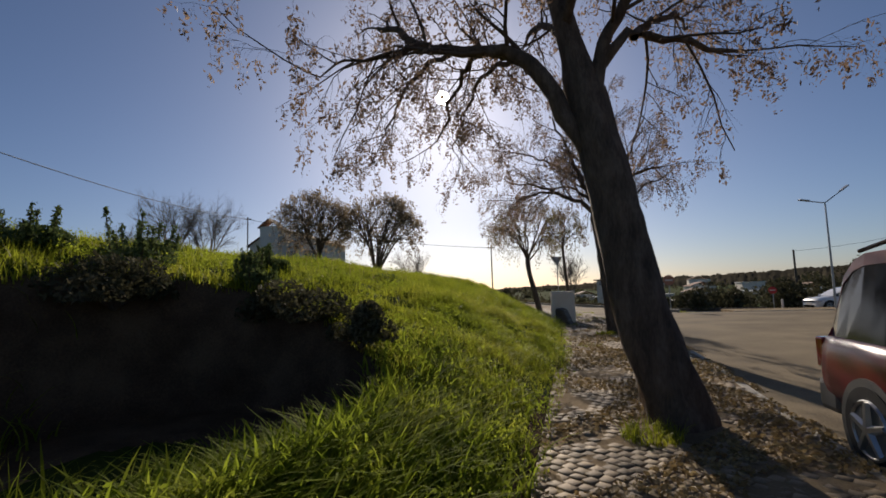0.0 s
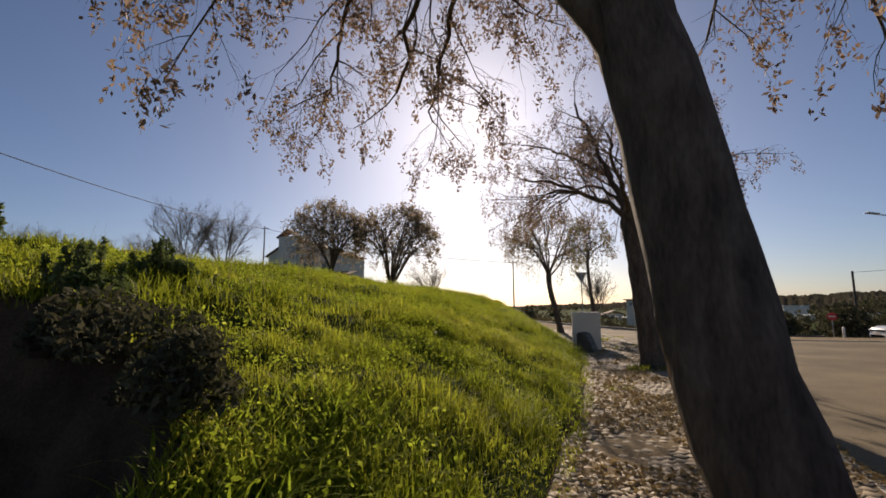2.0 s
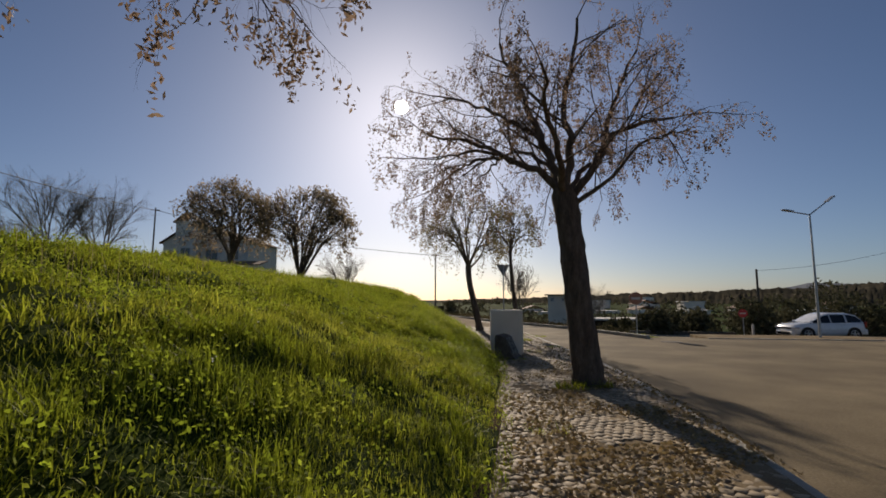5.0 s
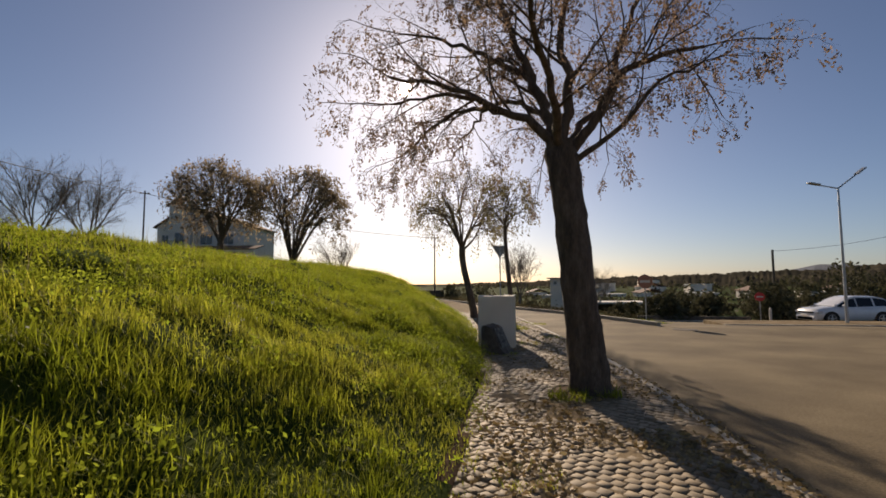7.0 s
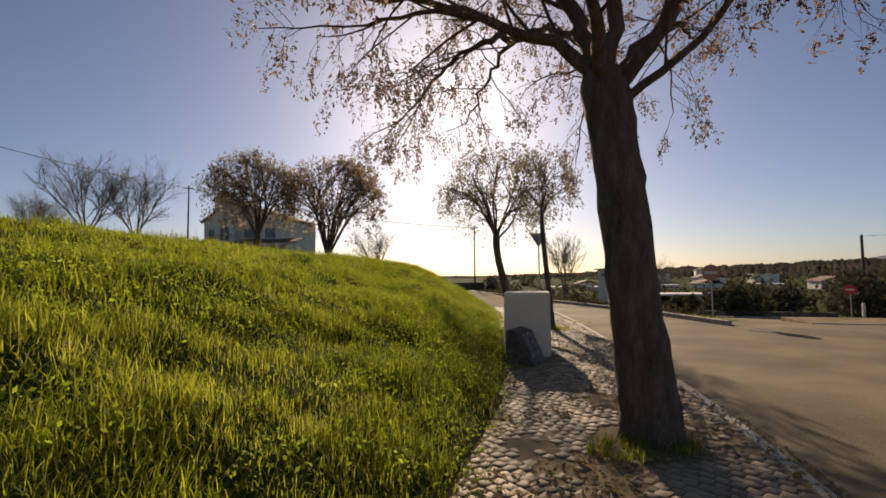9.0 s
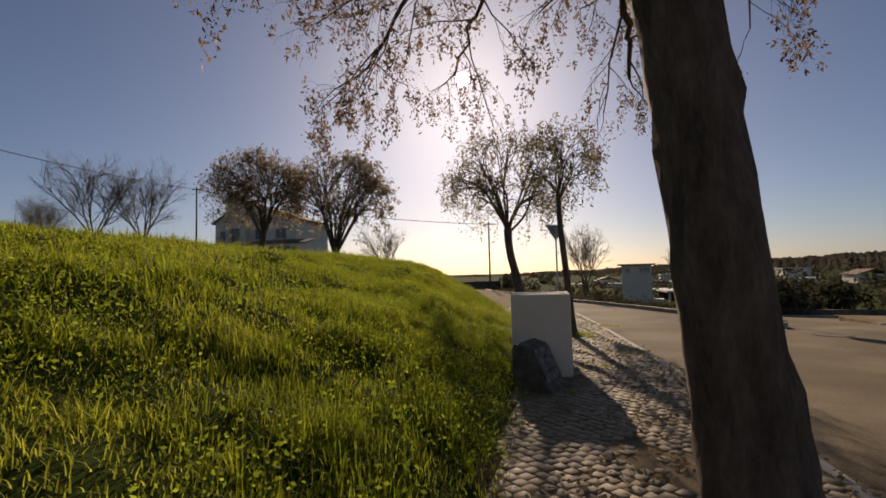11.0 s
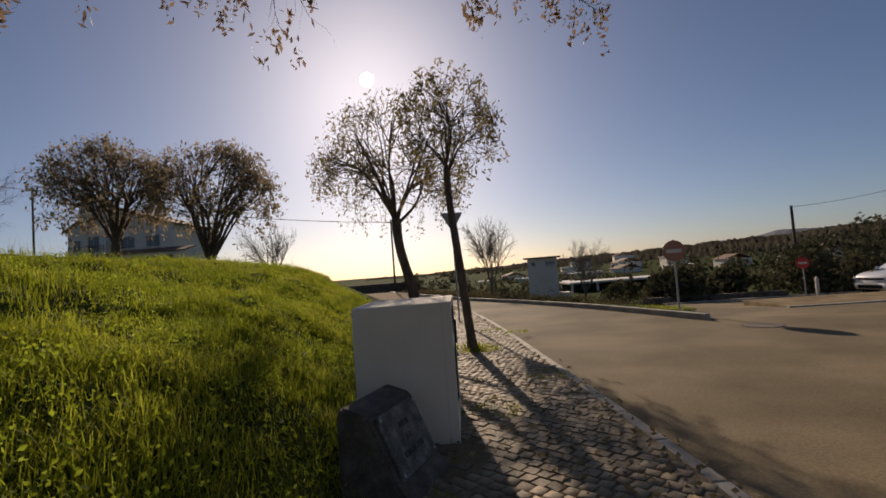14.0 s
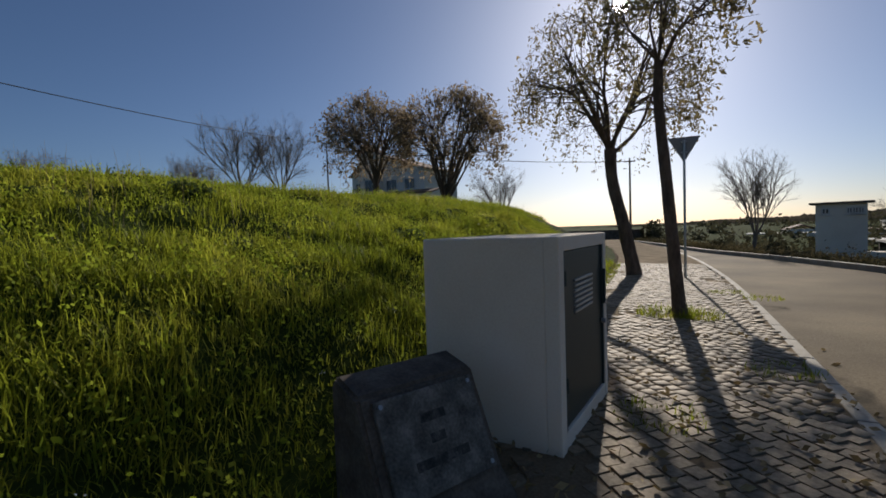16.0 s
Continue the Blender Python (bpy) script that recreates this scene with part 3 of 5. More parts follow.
# the upright tree by the road
street_tree(23, [(1.36, 15.45, -0.15), (1.33, 15.45, 0.3), (1.26, 15.45, 1.2), (1.15, 15.47, 2.4), (1.02, 15.5, 3.45), (0.98, 15.5, 3.85)], [0.34, 0.285, 0.25, 0.235, 0.25, 0.2],
            [([(0.92, 15.5, 3.55), (0.75, 15.45, 3.95), (0.32, 15.4, 4.27), (-0.27, 15.35, 4.58), (-0.95, 15.3, 4.85), (-1.7, 15.2, 5.0)], 0.09),
             ([(0.95, 15.5, 3.65), (0.8, 15.55, 4.3), (0.6, 15.6, 4.9), (0.36, 15.7, 5.5), (0.1, 15.8, 6.4), (-0.3, 15.9, 7.3)], 0.11),
             ([(1.0, 15.5, 3.7), (1.12, 15.45, 4.4), (1.14, 15.4, 4.85), (1.02, 15.3, 5.45), (1.2, 15.2, 6.3), (1.3, 15.1, 7.2)], 0.1),
             ([(1.08, 15.5, 3.6), (1.5, 15.5, 4.12), (1.92, 15.45, 4.78), (2.5, 15.4, 5.06), (3.1, 15.35, 5.15)], 0.09),
             ([(1.55, 15.5, 4.18), (1.86, 15.6, 4.72), (1.98, 15.7, 5.4), (2.3, 15.8, 6.2), (2.6, 15.9, 6.9)], 0.07),
             ([(1.15, 15.5, 3.5), (1.5, 15.4, 3.72), (2.0, 15.25, 4.06), (2.4, 15.1, 4.57), (2.9, 14.9, 4.66)], 0.055),
             ([(1.0, 15.55, 3.7), (0.9, 16.2, 4.4), (0.9, 17.2, 4.8), (1.0, 18.3, 4.6), (1.1, 19.0, 4.2)], 0.085),
             ([(0.32, 15.4, 4.27), (-0.5, 16.3, 4.8), (-1.4, 17.2, 4.8), (-2.4, 18.0, 4.4)], 0.05),
             ([(0.8, 15.55, 4.3), (0.1, 16.6, 5.0), (-0.6, 17.7, 5.0), (-1.3, 18.7, 4.5)], 0.05),
             ([(1.0, 15.45, 3.7), (0.85, 14.8, 4.3), (0.6, 13.9, 4.9), (0.5, 13.0, 5.2)], 0.08),
             ([(0.6, 15.6, 4.9), (-0.1, 15.9, 5.5), (-1.0, 16.2, 6.1), (-1.9, 16.4, 6.4)], 0.06),
             ([(-0.27, 15.35, 4.58), (-0.9, 14.9, 4.5), (-1.6, 14.6, 4.3)], 0.04),
             ([(1.1, 15.5, 3.8), (1.6, 16.2, 4.5), (2.1, 17.0, 5.0), (2.4, 17.8, 5.2)], 0.065)],
            BIG, "spreading street tree forking into many limbs with sparse brown leaves", SEED_LEAF, 16, 0.029, 0.1, 0.035, 0.52)


def headed_tree(seed, trunk, radii, mid, size, limbs, branches, twigs, label, leaf, per, leaf_size, droop, jitter, share=0.85, bark=None):
    """A tree whose limbs fan out to a rounded head; leaves hang in bunches near its outside."""
    p = Plant(seed)
    pts = bezier(trunk, 16)
    p.tube("trunk", pts, np.interp(np.linspace(0, 1, 16), np.linspace(0, 1, len(radii)), radii), 14)
    mid, size = np.array(mid, float), np.array(size, float)
    r0 = radii[-1]

    def unit(v):
        return v / (np.linalg.norm(v) + 1e-9)

    def curve(name, a, b, bow, r, n, sides):
        span = np.linalg.norm(b - a)
        c = (a + b) / 2 + np.array([0, 0, bow * span]) + p.r.normal(0, 0.07, 3) * span
        w = bezier([a, c, b], n)
        p.tube(name, w, r * np.linspace(1, 0.4, n), sides)
        return w

    for i in range(limbs):
        az, el = i * 2.4 + p.r.uniform(-0.2, 0.2), math.asin(-0.38 + 1.32 * (i + 0.5) / limbs)
        d = np.array([math.cos(az) * math.cos(el), math.sin(az) * math.cos(el), math.sin(el)])
        start = pts[-1] if i % 3 else pts[-2]
        limb = curve("limb", start, mid + size * d * 0.6, 0.1 if el < 0.6 else -0.02, r0 * p.r.uniform(0.32, 0.45), 10, 8)
        for k in range(branches):
            q = limb[int(np.interp(k / branches, [0, 1], [4, 9.9]))]
            d2 = unit(d + p.r.normal(0, 0.42, 3))
            d2[2] = max(d2[2], -0.5)
            way = curve("crown", q, mid + size * d2 * p.r.uniform(0.72, 0.95), 0.06, r0 * 0.15, 7, 5)
            for j in range(twigs):
                q2 = way[int(p.r.integers(2, 7))]
                d3 = unit(d2 + p.r.normal(0, 0.22, 3))
                tip = mid + size * d3 * p.r.uniform(0.78, 1.08)
                tw = curve("crown", q2, tip, 0.08, max(0.006, r0 * 0.05), 5, 3)
                p.leaf.append((tw[1:], d3))
    return p.build("tree", label, "tree", bark or BARK, TWIG, leaf, per, leaf_size, droop, jitter, tuple(trunk[0]), share=share)


headed_tree(35, [(-2.0, 30.3, -0.15), (-2.08, 30.3, 0.4), (-2.28, 30.3, 1.4), (-2.55, 30.3, 2.6), (-2.6, 30.3, 3.4)], [0.21, 0.18, 0.16, 0.145, 0.15], (-2.65, 30.3, 5.15), (2.5, 2.2, 2.4), 11, 6, 8,
            "slender bowed street tree with drooping olive-brown foliage", OLIVE_LEAF, 15, 0.055, 0.22, 0.075)
headed_tree(47, [(-0.02, 24.85, -0.1), (-0.06, 24.85, 0.5), (-0.16, 24.85, 1.8), (-0.26, 24.85, 3.0), (-0.27, 24.85, 3.7)], [0.11, 0.085, 0.078, 0.07, 0.06], (-0.15, 24.85, 4.45), (1.1, 1.05, 1.3), 9, 5, 6,
            "thin young street tree with tufts of olive-brown leaves", OLIVE_LEAF, 14, 0.045, 0.13, 0.05, 0.8)
HEADS = ((51, -27.6, 46.4, 0.15, 2.2, (-28.1, 46.2, 9.4), (4.5, 4.2, 4.1)), (63, -20.7, 47.9, -0.4, 2.0, (-20.4, 47.9, 8.7), (4.9, 4.5, 4.0)))
for seed, x, y, lean, fork, mid, size in HEADS:
    z = float(bank_z(x, y))
    headed_tree(seed, [(x, y, z - 0.3), (x + lean * 0.3, y, z + fork * 0.4), (x + lean, y, z + fork + 0.3)], [0.36, 0.3, 0.3], mid, size, 14, 7, 9, "round-headed tree with russet-brown winter foliage on the hill", RUSSET_LEAF, 10, 0.14, 0.24, 0.15, 0.8)
BARE = dict(STREET, limbkids=6, reach=1.9, kids=(8, 7, 6), sag=(0.0, 0.01, 0.02, 0.02), lift=(0.12, 0.12, 0.1), spread=(0.6, 0.65, 0.7), shrink=(0.55, 0.6, 0.6), wander=(0.06, 0.1, 0.14, 0.15))


def bare_tree(seed, x, y, z, h, label):
    k = h / 8.0
    p = Plant(seed)
    p.tube("trunk", bezier([(x, y, z - 0.3), (x, y, z + 0.7 * k), (x + 0.1 * k, y, z + 1.6 * k)], 8), np.linspace(0.2, 0.13, 8) * k, 10)
    for a in np.arange(7) * 0.9 + seed:
        p.grow("crown", (x + 0.1 * k, y, z + 1.4 * k), (math.cos(a) * 0.42, math.sin(a) * 0.42, 1.0), 4.6 * k, 0.06 * k, 0, dict(BARE, thin=(0.5, 0.6, 0.65)))
    return p.build("bare_tree", label, "tree", GREYTWIG, GREYTWIG, None, 0, 0, 0, 0, (x, y, z), "bare winter trees")


for seed, x, y, h in ((3, -47.5, 45.5, 11.5), (5, -44.6, 48.5, 10.6), (8, -53, 44, 7.0), (9, -35.3, 33.9, 4.0), (21, -37.5, 31.0, 2.8), (22, -42.8, 26.9, 4.6)):
    bare_tree(seed, x, y, float(bank_z(x, y)) - 0.1, h, "bare leafless winter tree on the hilltop")
bare_tree(12, -0.1, 46.5, -0.55, 5.6, "bare leafless tree beside the road")
bare_tree(14, 5.4, 43.5, -1.1, 4.0, "small bare tree before the white kiosk")
bare_tree(16, -17.6, 50.5, float(bank_z(-17.6, 50.5)) - 0.1, 6.0, "thin bare tree beside the house porch")

# ---- shrubs ----
SHRUB = material("shrub_leaf", [(0.06, 0.09, 0.03), (0.11, 0.145, 0.05), (0.17, 0.20, 0.08)], 0.85, 0.8, 10, 0, spread=0.35, trans=0.35, spec=0.1)
DARKSHRUB = material("dark_shrub_leaf", [(0.05, 0.054, 0.03), (0.085, 0.082, 0.045), (0.135, 0.12, 0.07)], 0.9, 0.5, 8, 0, spread=0.35, trans=0.25, spec=0.08)


def shrub(x, y, z, rx, rz, n, size, mat, label, group="", upright=0):
    """A clump of stems with leaves in uneven lobes; upright: number of tall leafy spikes."""
    top = thing("shrub", pose(x, y, z), label, "shrub", group)
    lobes = rng.normal(0, 1, (9, 3))
    lobes /= np.linalg.norm(lobes, axis=1, keepdims=True)
    lobes[:, 2] = np.abs(lobes[:, 2])
    cen = lobes * (rx * 0.62, rx * 0.62, rz * 0.6)
    k = rng.integers(0, 9, n)
    d = rng.normal(0, 1, (n, 3))
    d /= np.linalg.norm(d, axis=1, keepdims=True)
    c = cen[k] + d * (rng.uniform(0.55, 1.0, (n, 1)) ** 0.6) * (rx * 0.45, rx * 0.45, rz * 0.38)
    c[:, 2] = np.abs(c[:, 2])
    stems = Plant(int(n))
    for q in cen:
        stems.tube("woody_base", bezier([(0, 0, -0.1), q * 0.5, q], 6), np.linspace(0.03, 0.01, 6) * max(rx, 0.4), 4)
    if upright:
        extra = []
        for _ in range(upright):
            a, q = rng.uniform(0, 6.28), rx * rng.uniform(0, 0.8)
            h = rz * rng.uniform(0.9, 1.75)
            tip = np.array([q * math.cos(a) * 1.2, q * math.sin(a) * 1.2, h])
            foot = tip * (0.8, 0.8, 0.25)
            stems.tube("woody_base", np.array([foot, (foot + tip) / 2, tip]), [0.012, 0.01, 0.006], 4)
            u = rng.uniform(0, 1, (110, 1))
            extra.append(foot + (tip - foot) * u + rng.normal(0, 0.035, (110, 3)) * (1.15 - u * 0.7))
        c = np.concatenate([c, *extra])
    V, F = leaf_quads(c, size * rng.uniform(0.5, 1.4, len(c)), 0.8, 2.0)
    raw_mesh("leaves", V, F, 4, mat, top)
    off, Vs, Fs = 0, [], []
    for v, f in stems.tubes["woody_base"]:
        Vs.append(v), Fs.append(f + off)
        off += len(v)
    tagged(raw_mesh("woody_base", np.concatenate(Vs), np.concatenate(Fs), 4, TWIG, top), kind="stuff")
    return top


def on_hill(x, y):
    return float(bank_z(x, y)) - 0.05


for x, y, rx, rz, up, lab in ((-4.5, 5.9, 0.5, 0.42, 12, "upright grey-green shrub on the rim of the earth hollow"), (-6.0, 5.3, 0.7, 0.5, 16, "tall spiky green shrub above the earth hollow"), (-7.2, 4.6, 0.6, 0.35, 8, "low green shrub on the bank"), (-5.4, 7.4, 0.5, 0.3, 8, "low grey-green shrub on the hillside")):
    shrub(x, y, on_hill(x, y), rx, rz, 2600, 0.035, SHRUB, lab, upright=up)
shrub(-2.35, 5.05, 0.95, 0.42, 0.5, 2600, 0.035, DARKSHRUB, "dark bush hanging over the edge of the hollow")
shrub(-3.6, 5.55, 1.15, 0.85, 0.6, 4200, 0.04, DARKSHRUB, "dense dark bush along the rim of the hollow")
shrub(-5.2, 4.3, 1.5, 0.8, 0.6, 3600, 0.04, DARKSHRUB, "dense dark bush at the back of the hollow")
shrub(-17.8, 50.0, on_hill(-17.8, 50), 0.9, 1.1, 900, 0.1, DARKSHRUB, "dark clipped evergreen bush beside the house")
shrub(-8.3, 62.5, 0.0, 1.3, 2.0, 900, 0.14, DARKSHRUB, "dark bush at the far bend of the road")
for i, (x, y) in enumerate(((-5.6, 13.5), (-6.5, 21.0), (-4.2, 23.5), (-7.5, 30.0))):
    shrub(x, y, on_hill(x, y), 0.45, 0.3, 700, 0.04, SHRUB, "low dark weed clump in the hillside grass", "weed clumps")
SCRUBLEAF = material("dry_scrub_leaf", [(0.06, 0.055, 0.025), (0.11, 0.092, 0.045), (0.18, 0.14, 0.075)], 0.9, 0.35, 5, 0, spread=0.35, trans=0.3, spec=0.08)
# rows of bushes beyond the side road
for x, y, rx, rz in ((9.5, 40.5, 1.8, 2.4), (12.5, 41, 1.5, 2.3), (15.2, 40.3, 2.0, 3.1), (18.5, 41, 2.2, 3.0), (22, 41.5, 2.6, 3.9), (26, 41, 2.8, 4.6), (30.5, 40, 3.0, 4.9), (35, 39, 3.2, 5.0), (40, 37, 3.4, 5.2), (19.5, 47, 2.5, 3.8), (13, 48, 2.2, 3.0), (25, 50, 3.2, 5.0), (33, 49, 3.6, 6.0)):
    shrub(x, y, -1.15, rx, rz, 1900, 0.17, DARKSHRUB, "tall dark olive-green bush beyond the side road", "roadside bushes")
for x, y, rx, rz in ((1.2, 45.0, 1.1, 1.5), (-1.6, 49.5, 1.3, 1.6), (6.8, 42.5, 0.8, 1.4), (8.2, 45, 1.1, 1.2), (3, 52, 1.6, 1.6)):
    shrub(x, y, -0.95, rx, rz, 900, 0.12, DARKSHRUB, "low olive bush below the far kerb", "roadside bushes")
# dry scrub and weeds over the slope below the far kerb
sy = rng.uniform(36, 62, 2600)
sx = far_kerb_x(sy) + 0.9 + 17 * rng.uniform(0, 1, 2600) ** 1.4
ok = (sx < np.interp(sy, [33, 38.5, 60], [6.5, 7.9, 20])) & ~((np.abs(sx - 3.6) < 2.6) & (np.abs(sy - 46.8) < 2.2))
sx, sy = sx[ok], sy[ok]
sz = rng.uniform(0.15, 0.55, len(sx)) * np.clip((sx - far_kerb_x(sy)) / 4, 0.35, 1)
c = np.column_stack([sx, sy, verge_z(sx, sy)])[:, None] + np.abs(rng.normal(0, 0.6, (len(sx), 34, 3))) * np.where(rng.uniform(0, 1, (len(sx), 34, 3)) < 0.5, [[[-1, -1, 1]]], 1) * (sz[:, None, None] * (1.2, 1.2, 1.0))
v, f = leaf_quads(c.reshape(-1, 3), 0.075, 0.8, 1.8)
tagged(raw_mesh("slope_scrub", v, f, 4, SCRUBLEAF), "brownish olive scrub and dry weeds on the slope", "scrub", kind="stuff")
x = rng.uniform(5.8, 9.0, 5000)
y = rng.uniform(33, 41, 5000)
v, f = blades(x, y, np.minimum(verge_z(x, y), -0.1 - 0.06 * (y - 27.9)) - 0.02, rng.uniform(0.1, 0.3, 5000), 0.025 + 0 * x, rng.uniform(0.02, 0.15, 5000))
tagged(raw_mesh("verge_grass", v, f, 3, GRASS), "bright green grass patch beyond the far kerb", "grass", kind="stuff")
# ---- street things ----
STEEL = plain("galvanised_steel", (0.42, 0.43, 0.43), 0.45, 0.8)
GREYPAINT = plain("grey_sign_back", (0.30, 0.30, 0.29), 0.6, 0.2)
CONCRETE = material("weathered_concrete", [(0.06, 0.048, 0.036), (0.12, 0.097, 0.072), (0.20, 0.165, 0.125)], 0.9, 5, 60, 0.6, dist=0.01)
PLAQUE = material("stained_stone_plaque", [(0.06, 0.057, 0.044), (0.15, 0.14, 0.115), (0.29, 0.265, 0.22)], 0.8, 9, 70, 0.4, dist=0.006)
LETTER = plain("dark_lettering", (0.03, 0.03, 0.03), 0.8)
FAINT = material("worn_dark_lettering", [(0.03, 0.03, 0.026), (0.07, 0.066, 0.055), (0.16, 0.15, 0.125)], 0.85, 22, 90, 0.3)
GREENMETAL = plain("dark_green_metal", (0.026, 0.045, 0.04), 0.5, 0.1)
POLEWOOD = material("weathered_pole_wood", [(0.07, 0.055, 0.04), (0.12, 0.095, 0.07), (0.17, 0.14, 0.11)], 0.9, 2, 30, 0.5)
FADEDRED = plain("faded_red_sign", (0.42, 0.19, 0.11), 0.6)
SIGNRED = plain("red_sign", (0.55, 0.03, 0.03), 0.45)
SIGNWHITE = plain("white_sign", (0.66, 0.60, 0.52), 0.6)
CABLE = plain("black_cable", (0.03, 0.03, 0.03), 0.7)
DARKGLASS = plain("dark_window_pane", (0.025, 0.03, 0.035), 0.08, spec=0.8)
TRIM = plain("pale_trim", (0.66, 0.63, 0.58), 0.7)


def cabinet():
    top = thing("utility_cabinet", pose(-0.36, 20.58, 0, 0, 0, 5), "white rendered masonry utility cabinet with a dark green door", "utility cabinet")
    w, d, h = 0.47, 0.6, 1.30
    part("body", boxed(-w, -d, -0.1, w - 0.09, d, h, 0.012), RENDERED, top)
    part("door_pier", boxed(w - 0.092, -d, -0.1, w, -d + 0.1, h, 0.008), RENDERED, top)
    part("door_pier", boxed(w - 0.092, d - 0.08, -0.1, w, d, h, 0.008), RENDERED, top)
    part("lintel", boxed(w - 0.092, -d + 0.1, h - 0.09, w - 0.002, d - 0.08, h - 0.001, 0.006), RENDERED, top)
    part("threshold", boxed(w - 0.092, -d + 0.1, -0.1, w - 0.002, d - 0.08, 0.11, 0.006), RENDERED, top)
    door = part("door", boxed(w - 0.07, -d + 0.105, 0.115, w - 0.02, d - 0.085, h - 0.095, 0.006), GREENMETAL, top, "dark green metal door")
    for a, b in ((-d + 0.102, -d + 0.13), (d - 0.112, d - 0.082)):
        part("door_jamb", boxed(w - 0.045, a, 0.112, w - 0.005, b, h - 0.092, 0.004), GREENMETAL, top)
    for k in range(7):
        z = h - 0.30 - 0.034 * k
        part("louvre", boxed(w - 0.03, -d + 0.36, z, w - 0.006, -d + 0.80, z + 0.016, 0.003, None), STEEL, door)
    bm = bmesh.new()
    rod(bm, (w - 0.01, d - 0.13, 0.62), (w + 0.02, d - 0.13, 0.62), 0.02, sides=12)
    part("lock", bm, STEEL, door)
    for z in (0.35, 1.0):
        bm = bmesh.new()
        rod(bm, (w - 0.004, -d + 0.12, z), (w - 0.004, -d + 0.12, z + 0.09), 0.011, sides=8)
        part("hinge", bm, GREENMETAL, door)
    part("rod_handle", rod(bmesh.new(), (w + 0.005, d - 0.1, 0.75), (w + 0.005, d - 0.1, 1.02), 0.012, sides=8), GREENMETAL, door)


cabinet()


def marker_stone():
    """A concrete wedge whose sloping front carries a stone plaque."""
    top = thing("street_marker", pose(-0.3, 19.28, 0, 0, 0, 76), "weathered concrete street marker with a sloping stone plaque", "street marker")
    prof = [(-0.36, 0.0), (-0.24, 0.12), (-0.02, 0.60), (0.20, 0.66), (0.24, 0.60), (0.24, -0.12), (-0.36, -0.12)]
    bm = bmesh.new()
    half = 0.36
    a = [bm.verts.new((-half, y, z)) for y, z in prof]
    b = [bm.verts.new((half, y, z)) for y, z in prof]
    bm.faces.new(a)
    bm.faces.new(b[::-1])
    for k in range(len(prof)):
        j = (k + 1) % len(prof)
        bm.faces.new((a[j], a[k], b[k], b[j]))
    bmesh.ops.recalc_face_normals(bm, faces=bm.faces)
    bmesh.ops.bevel(bm, geom=list(bm.edges), offset=0.018, segments=2, affect="EDGES")
    part("block", bm, CONCRETE, top)
    # the sloping face runs from (-0.24, 0.12) to (-0.02, 0.60)
    tilt = math.degrees(math.atan2(0.48, 0.22))
    m = pose(0, -0.135, 0.355, tilt, 0, 0)
    plq = part("plaque", boxed(-0.3, -0.235, -0.005, 0.3, 0.235, 0.028, 0.006, m), PLAQUE, top, "stained grey stone plaque")
    for u, v, ln in ((0, 0.1, 0.15), (0, 0.0, 0.09), (0, -0.1, 0.32)):
        part("text_bar", boxed(-ln / 2, v - 0.022, 0.026, ln / 2, v + 0.022, 0.0295, 0, m), FAINT, plq)
    for u in (-0.27, 0.27):
        for v in (-0.205, 0.205):
            part("bolt", rod(bmesh.new(), m @ Vector((u, v, 0.02)), m @ Vector((u, v, 0.036)), 0.012, sides=8), STEEL, plq)


marker_stone()


def disc(bm, c, r, thick, sides=32):
    """A disc facing -y."""
    return rod(bm, (c[0], c[1] - thick / 2, c[2]), (c[0], c[1] + thick / 2, c[2]), r, sides=sides)


def yield_sign():
    top = thing("yield_sign", pose(-0.75, 30.0, 0, 0, 0, 12), "triangular yield sign seen from its grey back", "road sign")
    part("post", rod(bmesh.new(), (0, 0, -0.1), (0, 0, 3.35), 0.03), STEEL, top)
    bm = bmesh.new()
    p = [(-0.36, 3.42), (0.36, 3.42), (0, 2.8)]
    f = [bm.verts.new((x, 0.04, z)) for x, z in p]
    b = [bm.verts.new((x, 0.06, z)) for x, z in p]
    bm.faces.new(f)
    bm.faces.new(b[::-1])
    for k in range(3):
        bm.faces.new((f[k], f[(k + 1) % 3], b[(k + 1) % 3], b[k]))
    bmesh.ops.recalc_face_normals(bm, faces=bm.faces)
    bmesh.ops.bevel(bm, geom=[e for e in bm.edges], offset=0.012, segments=2, affect="EDGES")
    part("plate", bm, GREYPAINT, top, "grey metal back of the triangular plate")
    for z in (3.05, 3.3):
        part("bracket", boxed(-0.07, -0.035, z - 0.015, 0.07, 0.045, z + 0.015, 0.004), STEEL, top)


yield_sign()


def round_sign():
    top = thing("no_entry_sign", pose(5.55, 29.5, -0.05, 0, 0, -8), "round faded red no-entry sign with a pale bar on a post", "road sign")
    part("post", rod(bmesh.new(), (0, 0.03, -0.1), (0, 0.03, 2.0), 0.028), STEEL, top)
    plate = part("plate", disc(bmesh.new(), (0, 0, 1.74), 0.3, 0.014), FADEDRED, top)
    part("bar", boxed(-0.2, -0.013, 1.685, 0.2, -0.008, 1.79, 0.0), SIGNWHITE, plate, "pale horizontal bar")
    part("cap", rod(bmesh.new(), (0, 0.03, 2.0), (0, 0.03, 2.08), 0.035, 0.01), STEEL, top)


round_sign()


